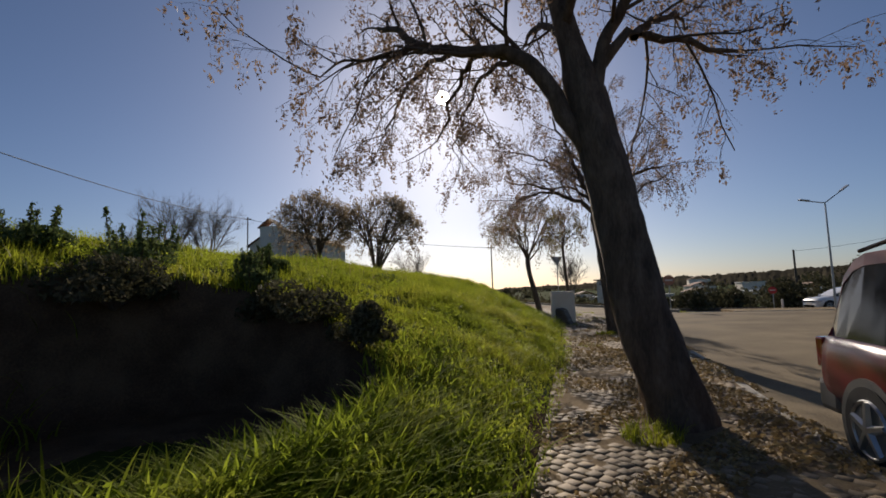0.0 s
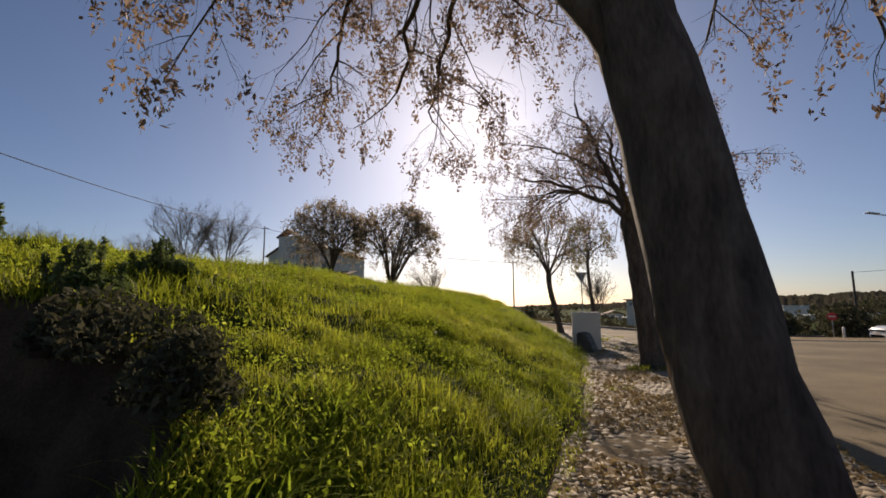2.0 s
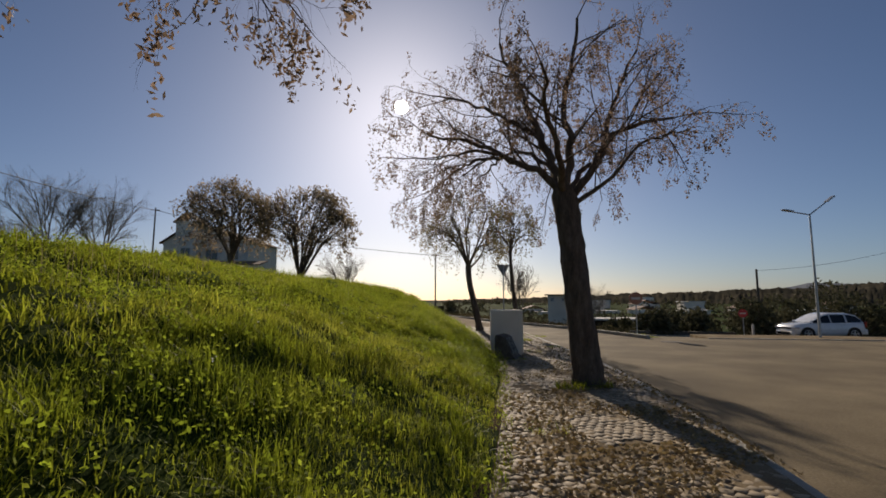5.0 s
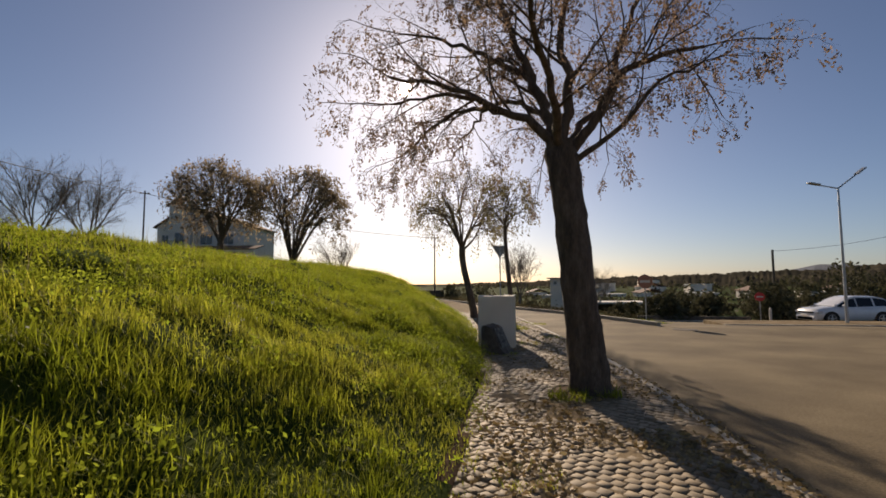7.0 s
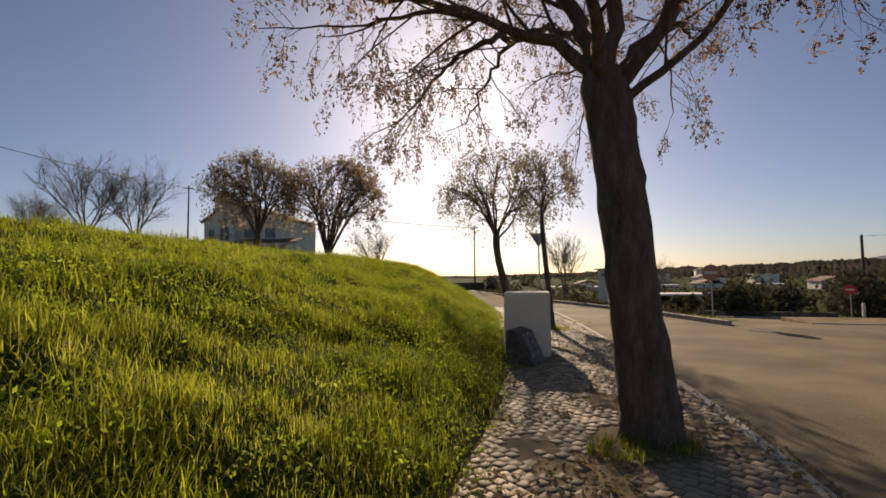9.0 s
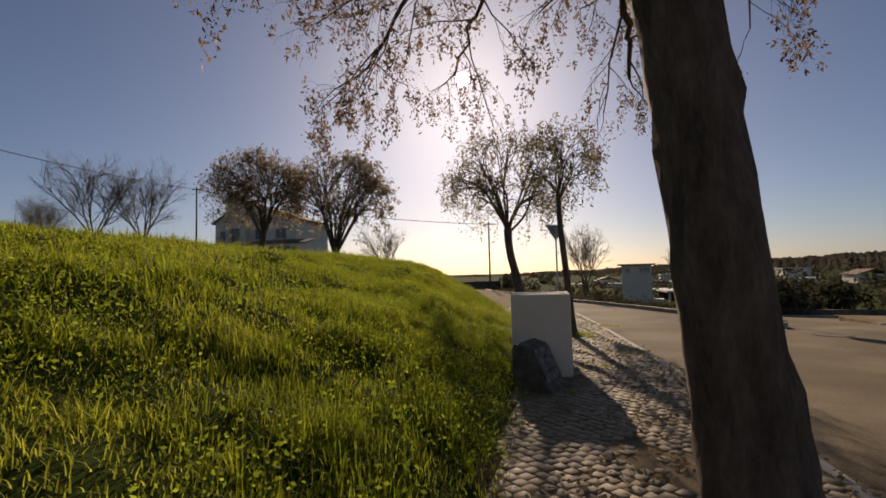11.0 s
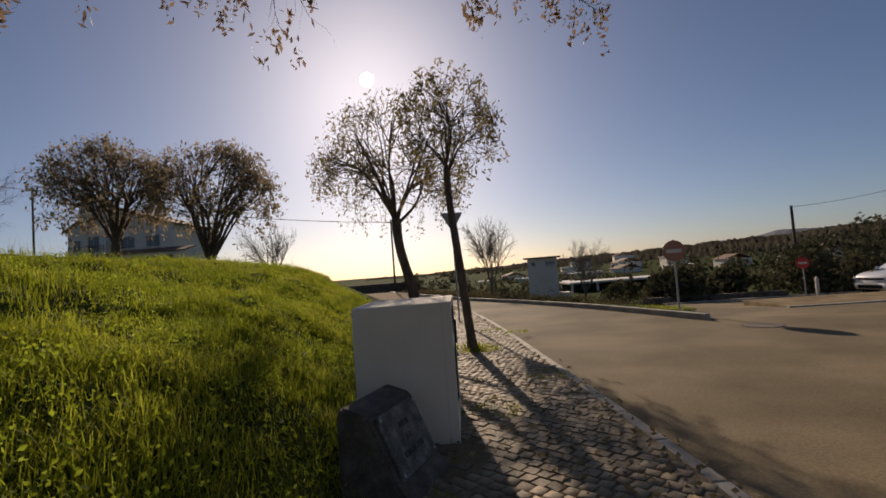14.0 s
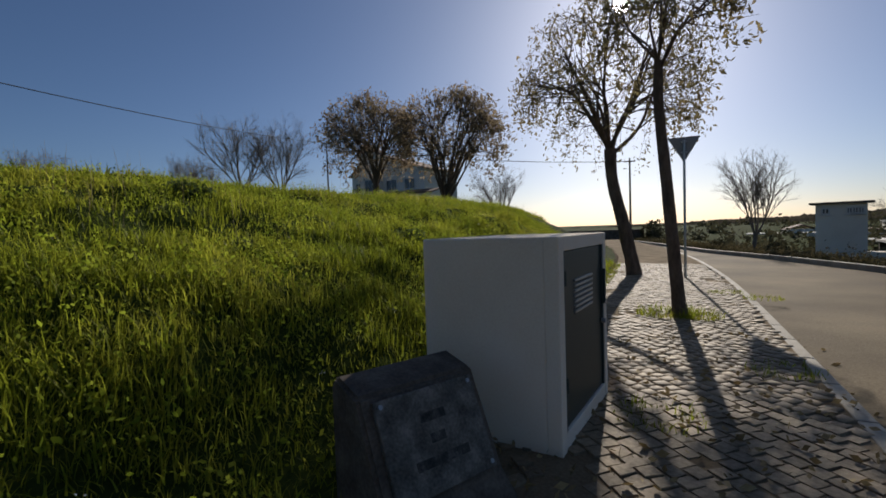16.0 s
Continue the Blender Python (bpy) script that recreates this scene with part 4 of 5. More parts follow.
def stop_sign():
    top = thing("no_entry_sign", pose(13.7, 37.6, -0.7, 0, 0, -18), "small red no-entry sign on a post by the bushes", "road sign")
    part("post", rod(bmesh.new(), (0, 0.03, -0.1), (0, 0.03, 1.75), 0.028), STEEL, top)
    plate = part("plate", disc(bmesh.new(), (0, 0, 1.5), 0.25, 0.014), SIGNRED, top)
    part("bar", boxed(-0.16, -0.013, 1.46, 0.16, -0.008, 1.54, 0.0), SIGNWHITE, plate, "white horizontal bar")


stop_sign()


def street_lamp():
    top = thing("street_lamp", pose(15.0, 32.5, -0.42, 0, 0, 20), "tall grey double-armed street lamp", "street lamp")
    part("base_plate", boxed(-0.17, -0.17, -0.05, 0.17, 0.17, 0.03, 0.01), STEEL, top)
    part("pole", rod(bmesh.new(), (0, 0, 0), (0, 0, 6.5), 0.07, 0.04, 14), STEEL, top)
    for s, up in ((-1, 0.12), (1, 0.75)):
        arm = part("arm", rod(bmesh.new(), (0, 0, 6.45), (s * 1.15, 0, 6.45 + up), 0.035, 0.03), STEEL, top)
        m = pose(s * 1.35, 0, 6.48 + up * 1.15, 0, -math.degrees(math.atan2(up, 1.15)) * s, 0)
        part("lamp_head", boxed(-0.3, -0.11, -0.035, 0.3, 0.11, 0.04, 0.02, m), STEEL, top)


street_lamp()


def utility_pole(x, y, z, h, label, mat, arm=True):
    top = thing("utility_pole", pose(x, y, z, 0, 0, 25), label, "utility pole", "utility poles")
    part("shaft", rod(bmesh.new(), (0, 0, -0.4), (0, 0, h), 0.11, 0.075, 12), mat, top)
    if arm:
        part("crossarm", boxed(-0.5, -0.05, h - 0.35, 0.5, 0.05, h - 0.25, 0.008), mat, top)
        for u in (-0.42, 0.42):
            part("insulator", rod(bmesh.new(), (u, 0, h - 0.25), (u, 0, h - 0.1), 0.035, 0.025, 8), TRIM, top)


POLES = [(-43.0, 54.0, float(bank_z(-43, 54)) - 0.2, 12.6), (-10.2, 61.8, 0.0, 7.4), (-18.5, -14.0, 3.2, 11.8)]
utility_pole(*POLES[0][:3], POLES[0][3] - POLES[0][2], "thin dark utility pole on the hill beside the house", POLEWOOD)
utility_pole(*POLES[1][:3], POLES[1][3] - POLES[1][2], "dark wooden utility pole beside the far bend", POLEWOOD)
utility_pole(*POLES[2][:3], POLES[2][3] - POLES[2][2], "wooden utility pole on the hill", POLEWOOD)
utility_pole(18.9, 46.8, -1.3, 5.4, "dark wooden utility pole among the bushes", POLEWOOD, False)
utility_pole(30.0, 46.0, -1.3, 7.4, "wooden utility pole behind the bushes", POLEWOOD, False)


def cable(a, b, sag, r, label):
    a, b = np.array(a), np.array(b)
    u = np.linspace(0, 1, 25)[:, None]
    pts = a * (1 - u) + b * u - np.array([0, 0, 4 * sag]) * u * (1 - u)
    p = Plant(1)
    p.tube("cable", pts, np.full(25, r), 5)
    V, F = p.tubes["cable"][0]
    return tagged(raw_mesh("overhead_cable", V, F, 4, CABLE), label, "cable")


cable((-43, 54, 12.3), (-18.5, -14, 11.4), 2.0, 0.03, "black overhead cable sagging from pole to pole")
cable((-43, 54, 12.3), (-10.2, 61.8, 7.1), 0.8, 0.03, "black overhead cable running past the house")
cable((18.9, 46.8, 4.0), (30, 46, 5.9), 0.4, 0.012, "thin overhead cable above the bushes")

# kerb and low walls on the far side
def kerb_row(name, pts, z, w, h, label, mat, piece="kerb_stone", n_len=1.0):
    top = thing(name, pose(0, 0, 0), label, "kerb", kind="structure")
    shared = bpy.data.meshes.new(piece)
    bm = boxed(0.006, -w / 2, -0.12, n_len - 0.006, w / 2, h, 0.012)
    bm.to_mesh(shared)
    bm.free()
    shared.materials.append(mat)
    pts = [Vector(p) for p in pts]
    for a, b in zip(pts, pts[1:]):
        o = new(piece, shared)
        d = b - a
        o.matrix_world = Matrix.Translation(a) @ d.to_track_quat("X", "Z").to_matrix().to_4x4() @ Matrix.Diagonal((d.length / n_len, 1, 1, 1))
        o.parent = top
    return top


def along(fx, y0, y1, step, z):
    out, y = [], y0
    while y < y1:
        x = float(fx(y))
        dx = float(fx(y + 0.1)) - x
        out.append((x, y, z if not callable(z) else float(z(x, y))))
        y += step / math.hypot(1, dx / 0.1)
    return out


kerb_row("kerb_near", along(lambda y: kerb_x(y) - 0.06, -4, 44, 0.8, -0.02), 0, 0.12, 0.03, "pale limestone kerb along the footway", KERBSTONE, n_len=0.8)
kerb_row("kerb_far", along(lambda y: far_kerb_x(y) + 0.07, 27.95, 62, 1.0, -0.02), 0, 0.16, 0.08, "pale stone kerb on the far side of the road", KERBSTONE)
kerb_row("kerb_side", [(x, 38.4, -0.75) for x in np.arange(8, 40, 1.0)], 0, 0.16, 0.1, "stone kerb on the far side of the side road", KERBSTONE)
kerb_row("kerb_corner", [(9.2 + x, 31.0 + 0.02 * x, -0.3) for x in np.arange(0, 30, 1.0)], 0, 0.16, 0.06, "stone kerb of the opposite corner", KERBSTONE)
obj("pavement_corner", boxed(9.3, 31.1, -0.6, 42, 33.8, -0.255, 0.02), SANDJOINT, label="pale pavement at the opposite corner of the junction", category="pavement", kind="structure")
obj("low_wall", boxed(-3.2, -0.12, -0.6, 3.2, 0.12, 0.55, 0.02), CONCRETE, label="low weathered concrete wall beyond the side road", category="wall", at=pose(10.6, 39.3, -1.0, 0, 0, -4))
obj("low_wall", boxed(-6.5, -0.15, -0.5, 6.5, 0.15, 0.75, 0.02), CONCRETE, label="long low dark retaining wall at the road bend", category="wall", at=pose(-15.5, 61.0, 0.1, 0, 0, 18))
iron = thing("manhole_cover", pose(6.2, 26.6, -0.096), "dark iron manhole cover set in the asphalt", "manhole cover")
part("rim", rod(bmesh.new(), (0, 0, -0.02), (0, 0, 0.002), 0.42, sides=32), LETTER, iron)
part("lid", rod(bmesh.new(), (0, 0, -0.02), (0, 0, 0.008), 0.36, sides=32), POLEWOOD, iron)
post = obj("marker_post", rod(boxed(-0.06, -0.06, -0.2, 0.06, 0.06, 0.9, 0.02), (0, 0, 0.9), (0, 0, 0.98), 0.05, 0.02), SIGNWHITE, label="short white marker post beside the side road", category="post", at=pose(14.3, 37.8, -0.8))


# ---- buildings ----
def window(parent, x, y, z, w, h, depth=0.1, frame_mat=None):
    """A window on a wall facing -y, its pane set back."""
    win = part("window", boxed(x - w / 2, y - 0.012, z, x + w / 2, y + depth, z + h), DARKGLASS, parent, "dark window pane")
    f = frame_mat or TRIM
    for a in ((x - w / 2 - 0.07, z - 0.07, x + w / 2 + 0.07, z), (x - w / 2 - 0.07, z + h, x + w / 2 + 0.07, z + h + 0.07), (x - w / 2 - 0.07, z, x - w / 2, z + h), (x + w / 2, z, x + w / 2 + 0.07, z + h), (x - 0.03, z, x + 0.03, z + h)):
        part("frame", boxed(a[0], y - 0.05, a[1], a[2], y - 0.014, a[3], 0.004), f, win)
    part("sill", boxed(x - w / 2 - 0.14, y - 0.12, z - 0.12, x + w / 2 + 0.14, y - 0.002, z - 0.072, 0.006), f, win)


def gable_roof(bm, x0, x1, y0, y1, ze, zr, xr, over=0.4, t=0.18):
    """Roof with its gable towards -y: eaves at x0 and x1, ridge above xr."""
    for xa in (x0 - over, x1 + over):
        za = ze - over * (zr - ze) / abs(xr - (x0 if xa < xr else x1))
        pts = [(xa, za), (xr, zr), (xr, zr + t), (xa, za + t)]
        f = [bm.verts.new((x, y0 - over, z)) for x, z in pts]
        b = [bm.verts.new((x, y1 + over, z)) for x, z in pts]
        bm.faces.new(f)
        bm.faces.new(b[::-1])
        for k in range(4):
            bm.faces.new((f[k], f[(k + 1) % 4], b[(k + 1) % 4], b[k]))
    bmesh.ops.recalc_face_normals(bm, faces=bm.faces)
    return bm


def hill_house():
    top = thing("house", pose(-36.9, 68.0, 4.6, 0, 0, 4), "two-storey white hillside house with tiled roof and porch", "house")
    bm = box(bmesh.new(), -16, 0, -3, -2.4, 9, 5.6)
    f = [bm.verts.new(p) for p in ((-16, 0, 5.6), (-2.4, 0, 5.6), (-11.2, 0, 8.5))]
    b = [bm.verts.new(p) for p in ((-16, 9, 5.6), (-2.4, 9, 5.6), (-11.2, 9, 8.5))]
    bm.faces.new(f)
    bm.faces.new(b[::-1])
    part("wall", bm, WHITEWASH, top)
    part("roof", gable_roof(bmesh.new(), -16, -2.4, 0, 9, 5.6, 8.5, -11.2), ROOFTILE, top, "reddish clay tile roof")
    part("gable_bay", boxed(-13.2, -1.3, -3, -9.9, 0.2, 8.6), WHITEWASH, top)
    part("bay_roof", gable_roof(bmesh.new(), -13.2, -9.9, -1.3, 0.2, 8.5, 9.7, -11.5, 0.3), ROOFTILE, top)
    part("chimney", box(boxed(-15.0, 2, 5, -14.3, 2.7, 8.6, 0.02), -15.15, 1.85, 8.6, -14.15, 2.85, 8.75, 0.02), WHITEWASH, top)
    for x, w in ((-4.9, 1.7), (-8.2, 1.8), (-14.6, 1.1)):
        window(top, x, 0, 2.9, w, 1.4)
    window(top, -11.5, -1.3, 2.5, 1.4, 2.0)
    for x in (-4.6, -7.4):
        window(top, x, 0, -0.1, 1.2, 1.3)
    # porch with tiled lean-to roof and columns
    bm = bmesh.new()
    q = [(-9.4, -2.6, 1.85), (0.6, -2.6, 1.85), (0.6, 0.0, 2.5), (-9.4, 0.0, 2.5)]
    lo, hi = [bm.verts.new(p) for p in q], [bm.verts.new((x, y, z + 0.16)) for x, y, z in q]
    bm.faces.new(lo[::-1])
    bm.faces.new(hi)
    for k in range(4):
        bm.faces.new((lo[k], lo[(k + 1) % 4], hi[(k + 1) % 4], hi[k]))
    part("porch_roof", bm, ROOFTILE, top, "tiled lean-to porch roof")
    part("porch_beam", boxed(-9.3, -2.5, 1.55, 0.5, -2.3, 1.84), WHITEWASH, top)
    for x in (-9.1, -6.7, -4.3, -1.9, 0.3):
        part("column", rod(bmesh.new(), (x, -2.4, -3), (x, -2.4, 1.56), 0.16, 0.14, 12), WHITEWASH, top)
    rail = part("balcony", boxed(-14.0, -2.3, 2.2, -9.5, -1.3, 2.35, 0.01), WHITEWASH, top)
    part("handrail", boxed(-14.0, -2.3, 3.2, -9.5, -2.22, 3.27, 0.005), LETTER, rail)
    for k in range(14):
        part("baluster", boxed(-13.95 + 0.34 * k, -2.28, 2.35, -13.91 + 0.34 * k, -2.24, 3.2), LETTER, rail)


hill_house()


def kiosk():
    top = thing("kiosk", pose(3.5, 46.6, -1.3, 0, 0, -6), "narrow white flat-roofed kiosk building below the road", "building")
    part("wall", boxed(-1.1, 0, -1.4, 0.8, 1.5, 3.3, 0.01), WHITEWASH, top)
    part("roof", boxed(-1.35, -0.25, 3.3, 1.05, 1.75, 3.39, 0.01), CONCRETE, top, "thin overhanging slab roof")
    for x, w in ((-0.72, 0.2), (0.16, 0.13), (0.37, 0.13), (0.58, 0.13)):
        window(top, x, 0, 2.86, w, 0.2, 0.05, TRIM)
    part("annex", boxed(0.8, 0.4, -1.4, 1.5, 1.5, 0.95, 0.01), WHITEWASH, top)
    part("annex_wall", boxed(-1.6, 0.3, -1.4, -1.1, 0.5, 0.75, 0.01), WHITEWASH, top)


kiosk()


def far_house(x, y, z, w, d, h, rz, label, wall=None, roof=True):
    top = thing("house", pose(x, y, z, 0, 0, rz), label, "house", "houses of the far village")
    part("wall", boxed(-w / 2, 0, -1.5, w / 2, d, h), wall or WHITEWASH, top)
    if roof:
        part("roof", gable_roof(bmesh.new(), -w / 2, w / 2, 0, d, h, h + w * 0.16, 0, 0.3), ROOFTILE, top, "clay tile roof")
    else:
        part("roof", boxed(-w / 2 - 0.3, -0.3, h, w / 2 + 0.3, d + 0.3, h + 0.25), TRIM, top)
    for k in range(max(2, int(w / 3.2))):
        window(top, -w / 2 + (k + 0.5) * w / max(2, int(w / 3.2)), 0, h * 0.45, 1.1, 1.2)


VILLAGE = ((9, 152, 7, 4.4, 8, 0), (17, 158, 6, 4.2, -6, 1), (27, 162, 9, 4.6, 4, 0), (39, 160, 7, 5.2, 12, 1), (52, 156, 8, 5.0, -8, 0), (64, 148, 7, 6.0, 5, 1), (75, 140, 8, 5.6, -5, 0), (26, 180, 8, 6.5, 0, 0),
           (46, 186, 9, 6.8, 8, 1), (5, 175, 7, 5.0, 10, 1), (-3, 168, 8, 4.0, 0, 0), (60, 180, 7, 7.6, 3, 0), (88, 152, 8, 6.6, -10, 1), (16, 128, 4, 3.6, 0, 0), (33, 205, 7, 8.0, 5, 0), (52, 215, 8, 9.5, -5, 1))
for x, y, w, h, rz, r in VILLAGE:
    far_house(x, y, -6.6, w, 6.0, h, rz, "pale distant village house with small dark windows", roof=bool(r))
crest = thing("house", pose(-55, 25, 3.6, 0, 0, 70), "low cream house with tiled roof and chimney behind the hillcrest", "house")
part("wall", boxed(-7, 0, -1, 7, 7, 3.0), WHITEWASH, crest)
part("roof", gable_roof(bmesh.new(), -7, 7, 0, 7, 3.0, 4.7, 0.0, 0.4), ROOFTILE, crest, "clay tile roof")
part("chimney", box(boxed(-4.4, 0.6, 3, -3.8, 1.2, 5.4, 0.02), -4.5, 0.5, 5.4, -3.7, 1.3, 5.55, 0.02), WHITEWASH, crest)
window(crest, 3, 0, 1.0, 1.2, 1.2)
shed = thing("shed", pose(19.5, 92, -5.0, 0, 0, 6), "long low shed with a pale roof in the valley", "shed")
part("roof", boxed(-8.5, -1.0, 3.1, 8.5, 6.0, 3.4, 0.02), SIGNWHITE, shed, "long pale roof")
for x in (-8, -4, 0, 4, 8):
    part("post", boxed(x - 0.15, -0.6, -1, x + 0.15, -0.3, 3.1), TRIM, shed)
part("back_wall", boxed(-8.3, 5.2, -1, 8.3, 5.6, 3.1), POLEWOOD, shed)
# ---- far hills ----
HILLS = material("wooded_far_hills", [(0.035, 0.034, 0.026), (0.06, 0.054, 0.04), (0.1, 0.085, 0.06)], 1.0, 0.02, 0.12, 0, spec=0.0)
# distance haze is painted into this ridge's base colour as blue
HAZYHILL = material("haze_tinted_ridge", [(0.045, 0.06, 0.085), (0.055, 0.07, 0.1)], 0.95, 0.002, 0.02, 0)


def ridge(name, dist, azs, els, base, mat, rough, label, depth=260):
    az = np.linspace(azs[0], azs[-1], 700)
    el = np.interp(az, azs, els)
    h = np.tan(np.radians(el)) * dist + 1.5
    r2 = np.random.default_rng(int(dist))
    bump = sum(np.interp(az, np.linspace(azs[0], azs[-1], k), r2.normal(0, 1, k)) / j for k, j in ((40, 1.0), (130, 1.6), (650, 2.6 if dist < 1000 else 40)))
    h = h + bump * rough
    rows = []
    steps = np.concatenate([np.linspace(-1, 0, 12), [0.4]])
    for u in steps:
        d = dist + u * depth + r2.normal(0, depth * 0.02, len(az))
        hh = 1 - min(1.0, -u) ** 1.6 if u < 0 else 0.9
        rows.append(np.column_stack([np.sin(np.radians(az)) * d, np.cos(np.radians(az)) * d, base + (h - base) * hh + r2.normal(0, rough * 0.6, len(az)) * (u > -1)]))
    n = len(az)
    idx = np.arange(len(steps) * n).reshape(-1, n)
    f = np.stack([idx[:-1, :-1], idx[:-1, 1:], idx[1:, 1:], idx[1:, :-1]], -1)
    return tagged(raw_mesh(name, np.concatenate(rows), f, 4, mat), label, "hills", kind="structure")


ridge("backdrop_hill", 520, [-25, -12, -4, 2, 10, 20, 30, 40, 60, 85], [-0.3, -0.1, 0.15, 0.4, 0.72, 0.98, 1.3, 1.9, 3.0, 4.2], -6, HILLS, 0.7, "low dark wooded hill along the valley", 160)
ridge("backdrop_ridge", 1900, [-40, -15, 15, 24, 29, 34, 42, 70], [-0.2, -0.1, 0.1, 0.6, 1.75, 1.45, 1.9, 2.4], -10, HAZYHILL, 0.5, "mountain ridge far away, tinted pale blue for haze", 500)

# scattered far trees and scrub between the village and the road
def far_scrub():
    n = 420
    az = rng.uniform(-9, 50, n)
    d = rng.uniform(70, 330, n) 
    x, y = np.sin(np.radians(az)) * d, np.cos(np.radians(az)) * d
    zb = np.interp(d, [60, 120, 260, 400], [-3.4, -4.2, -4.0, -1.5])
    k = 60
    s = rng.uniform(1.0, 2.6, n) * np.interp(d, [70, 330], [0.8, 1.7])
    c = np.column_stack([x, y, zb])[:, None] + np.abs(rng.normal(0, 0.5, (n, k, 3))) * np.array([1, 1, 1.3]) * s[:, None, None] * np.where(rng.uniform(0, 1, (n, k, 3)) < 0.5, [[[-1, -1, 1]]], 1)
    v, f = leaf_quads(c.reshape(-1, 3), np.repeat(s, k) * 0.42, 0.8, 1.3)
    tagged(raw_mesh("far_scrub", v, f, 4, DARKSHRUB), "dark trees and scrub scattered over the valley", "trees", kind="stuff")


far_scrub()
# ---- cars ----
WHITEPAINT = plain("white_car_paint", (0.74, 0.74, 0.73), 0.25, 0.0, coat=0.8)
REDPAINT = plain("dark_red_car_paint", (0.15, 0.008, 0.014), 0.3, 0.0, coat=0.35)
CLADDING = plain("grey_plastic_cladding", (0.14, 0.135, 0.125), 0.6)
TYRE = plain("tyre_rubber", (0.018, 0.018, 0.018), 0.85)
ALLOY = plain("alloy_wheel", (0.52, 0.52, 0.51), 0.35, 0.8)
CARGLASS = plain("tinted_car_glass", (0.012, 0.014, 0.016), 0.06, spec=0.35)
LAMPGLASS = plain("clear_lamp_glass", (0.6, 0.62, 0.63), 0.12, 0.3, coat=0.8)
TAILRED = plain("red_tail_lamp", (0.30, 0.01, 0.01), 0.15, coat=0.8)


def car(name, m, label, L, W, stations, paint, cabin, wheel_r, wheel_y, cladding=None, belt=None, rails=False, plates=True):
    """stations: rows of y, z_low, z_belt, half width; cabin: rows of y, z_roof, half width at the roof. Forward is +y."""
    top = thing(name, m, label, "car")
    st = np.array(stations, float)
    ys = np.linspace(st[0, 0], st[-1, 0], 34)
    zl, zb, hw = (np.interp(ys, st[:, 0], st[:, k]) for k in (1, 2, 3))
    rings = []
    for y, a, b, w in zip(ys, zl, zb, hw):
        h = b - a
        prof = [(0.0, a), (0.72 * w, a), (0.93 * w, a + 0.08 * h), (w, a + 0.32 * h), (1.0 * w, a + 0.55 * h), (0.975 * w, a + 0.82 * h), (0.93 * w, a + 0.95 * h), (0.85 * w, b), (0.0, b + 0.02)]
        rings.append([(x, y, z) for x, z in prof] + [(-x, y, z) for x, z in prof[-2:0:-1]])
    R = np.array(rings)
    n, k = R.shape[:2]
    idx = np.arange(n * k).reshape(n, k)
    f = np.stack([idx[:-1], np.roll(idx[:-1], -1, 1), np.roll(idx[1:], -1, 1), idx[1:]], -1).reshape(-1, 4)
    bm = bmesh.new()
    vs = [bm.verts.new(p) for p in R.reshape(-1, 3)]
    for q in f:
        bm.faces.new([vs[i] for i in q])
    bm.faces.new([vs[i] for i in idx[0]][::-1])
    bm.faces.new([vs[i] for i in idx[-1]])
    bmesh.ops.recalc_face_normals(bm, faces=bm.faces)
    part("body", bm, paint, top, smooth=True)
    cb = np.array(cabin, float)
    yc = np.linspace(cb[0, 0], cb[-1, 0], 18)
    zr, wr = np.interp(yc, cb[:, 0], cb[:, 1]), np.interp(yc, cb[:, 0], cb[:, 2])
    zb2 = np.interp(yc, st[:, 0], st[:, 2]) - 0.03
    wb2 = np.interp(yc, st[:, 0], st[:, 3]) * 0.9

    def skin(lo, hi, grow):
        """The glasshouse between two heights (0: belt, 1: roof)."""
        rings = []
        for y, z0, z1, w0, w1 in zip(yc, zb2, zr, wb2, wr):
            p = [(w0 * (1 - u) + w1 * u + grow, z0 * (1 - u) + z1 * u) for u in (lo, (lo + hi) / 2, hi)]
            if hi == 1:
                p.append((w1 * 0.7, z1 + 0.025 + grow))
            rings.append([(x, y, z) for x, z in p] + [(-x, y, z) for x, z in p[::-1]])
        return np.array(rings)

    def skin_mesh(nm, Rr, mat, ends, lab=""):
        bm = bmesh.new()
        n, k = Rr.shape[:2]
        vs = [bm.verts.new(p) for p in Rr.reshape(-1, 3)]
        idx = np.arange(n * k).reshape(n, k)
        for a in range(n - 1):
            for b in range(k):
                c = (b + 1) % k
                bm.faces.new([vs[idx[a, b]], vs[idx[a, c]], vs[idx[a + 1, c]], vs[idx[a + 1, b]]])
        bm.faces.new([vs[i] for i in idx[0]][::-1])
        bm.faces.new([vs[i] for i in idx[-1]])
        bmesh.ops.recalc_face_normals(bm, faces=bm.faces)
        return part(nm, bm, mat, top, lab, smooth=False)

    skin_mesh("glasshouse", skin(0.0, 0.9, 0.0), CARGLASS, True, "dark tinted windows")
    skin_mesh("roof", skin(0.86, 1, 0.008), paint, True)
    # pillars
    for u in (0.02, 0.33, 0.62, 0.97):
        y = yc[0] + (yc[-1] - yc[0]) * u
        i = min(int(u * 17), 16)
        for s in (-1, 1):
            part("pillar", rod(bmesh.new(), (s * (wb2[i] + 0.0), y, zb2[i]), (s * wr[i], np.clip(y, yc[0] + 0.02, yc[-1] - 0.02), zr[i]), 0.045 if u != 0.62 else 0.03, sides=6), paint, top)
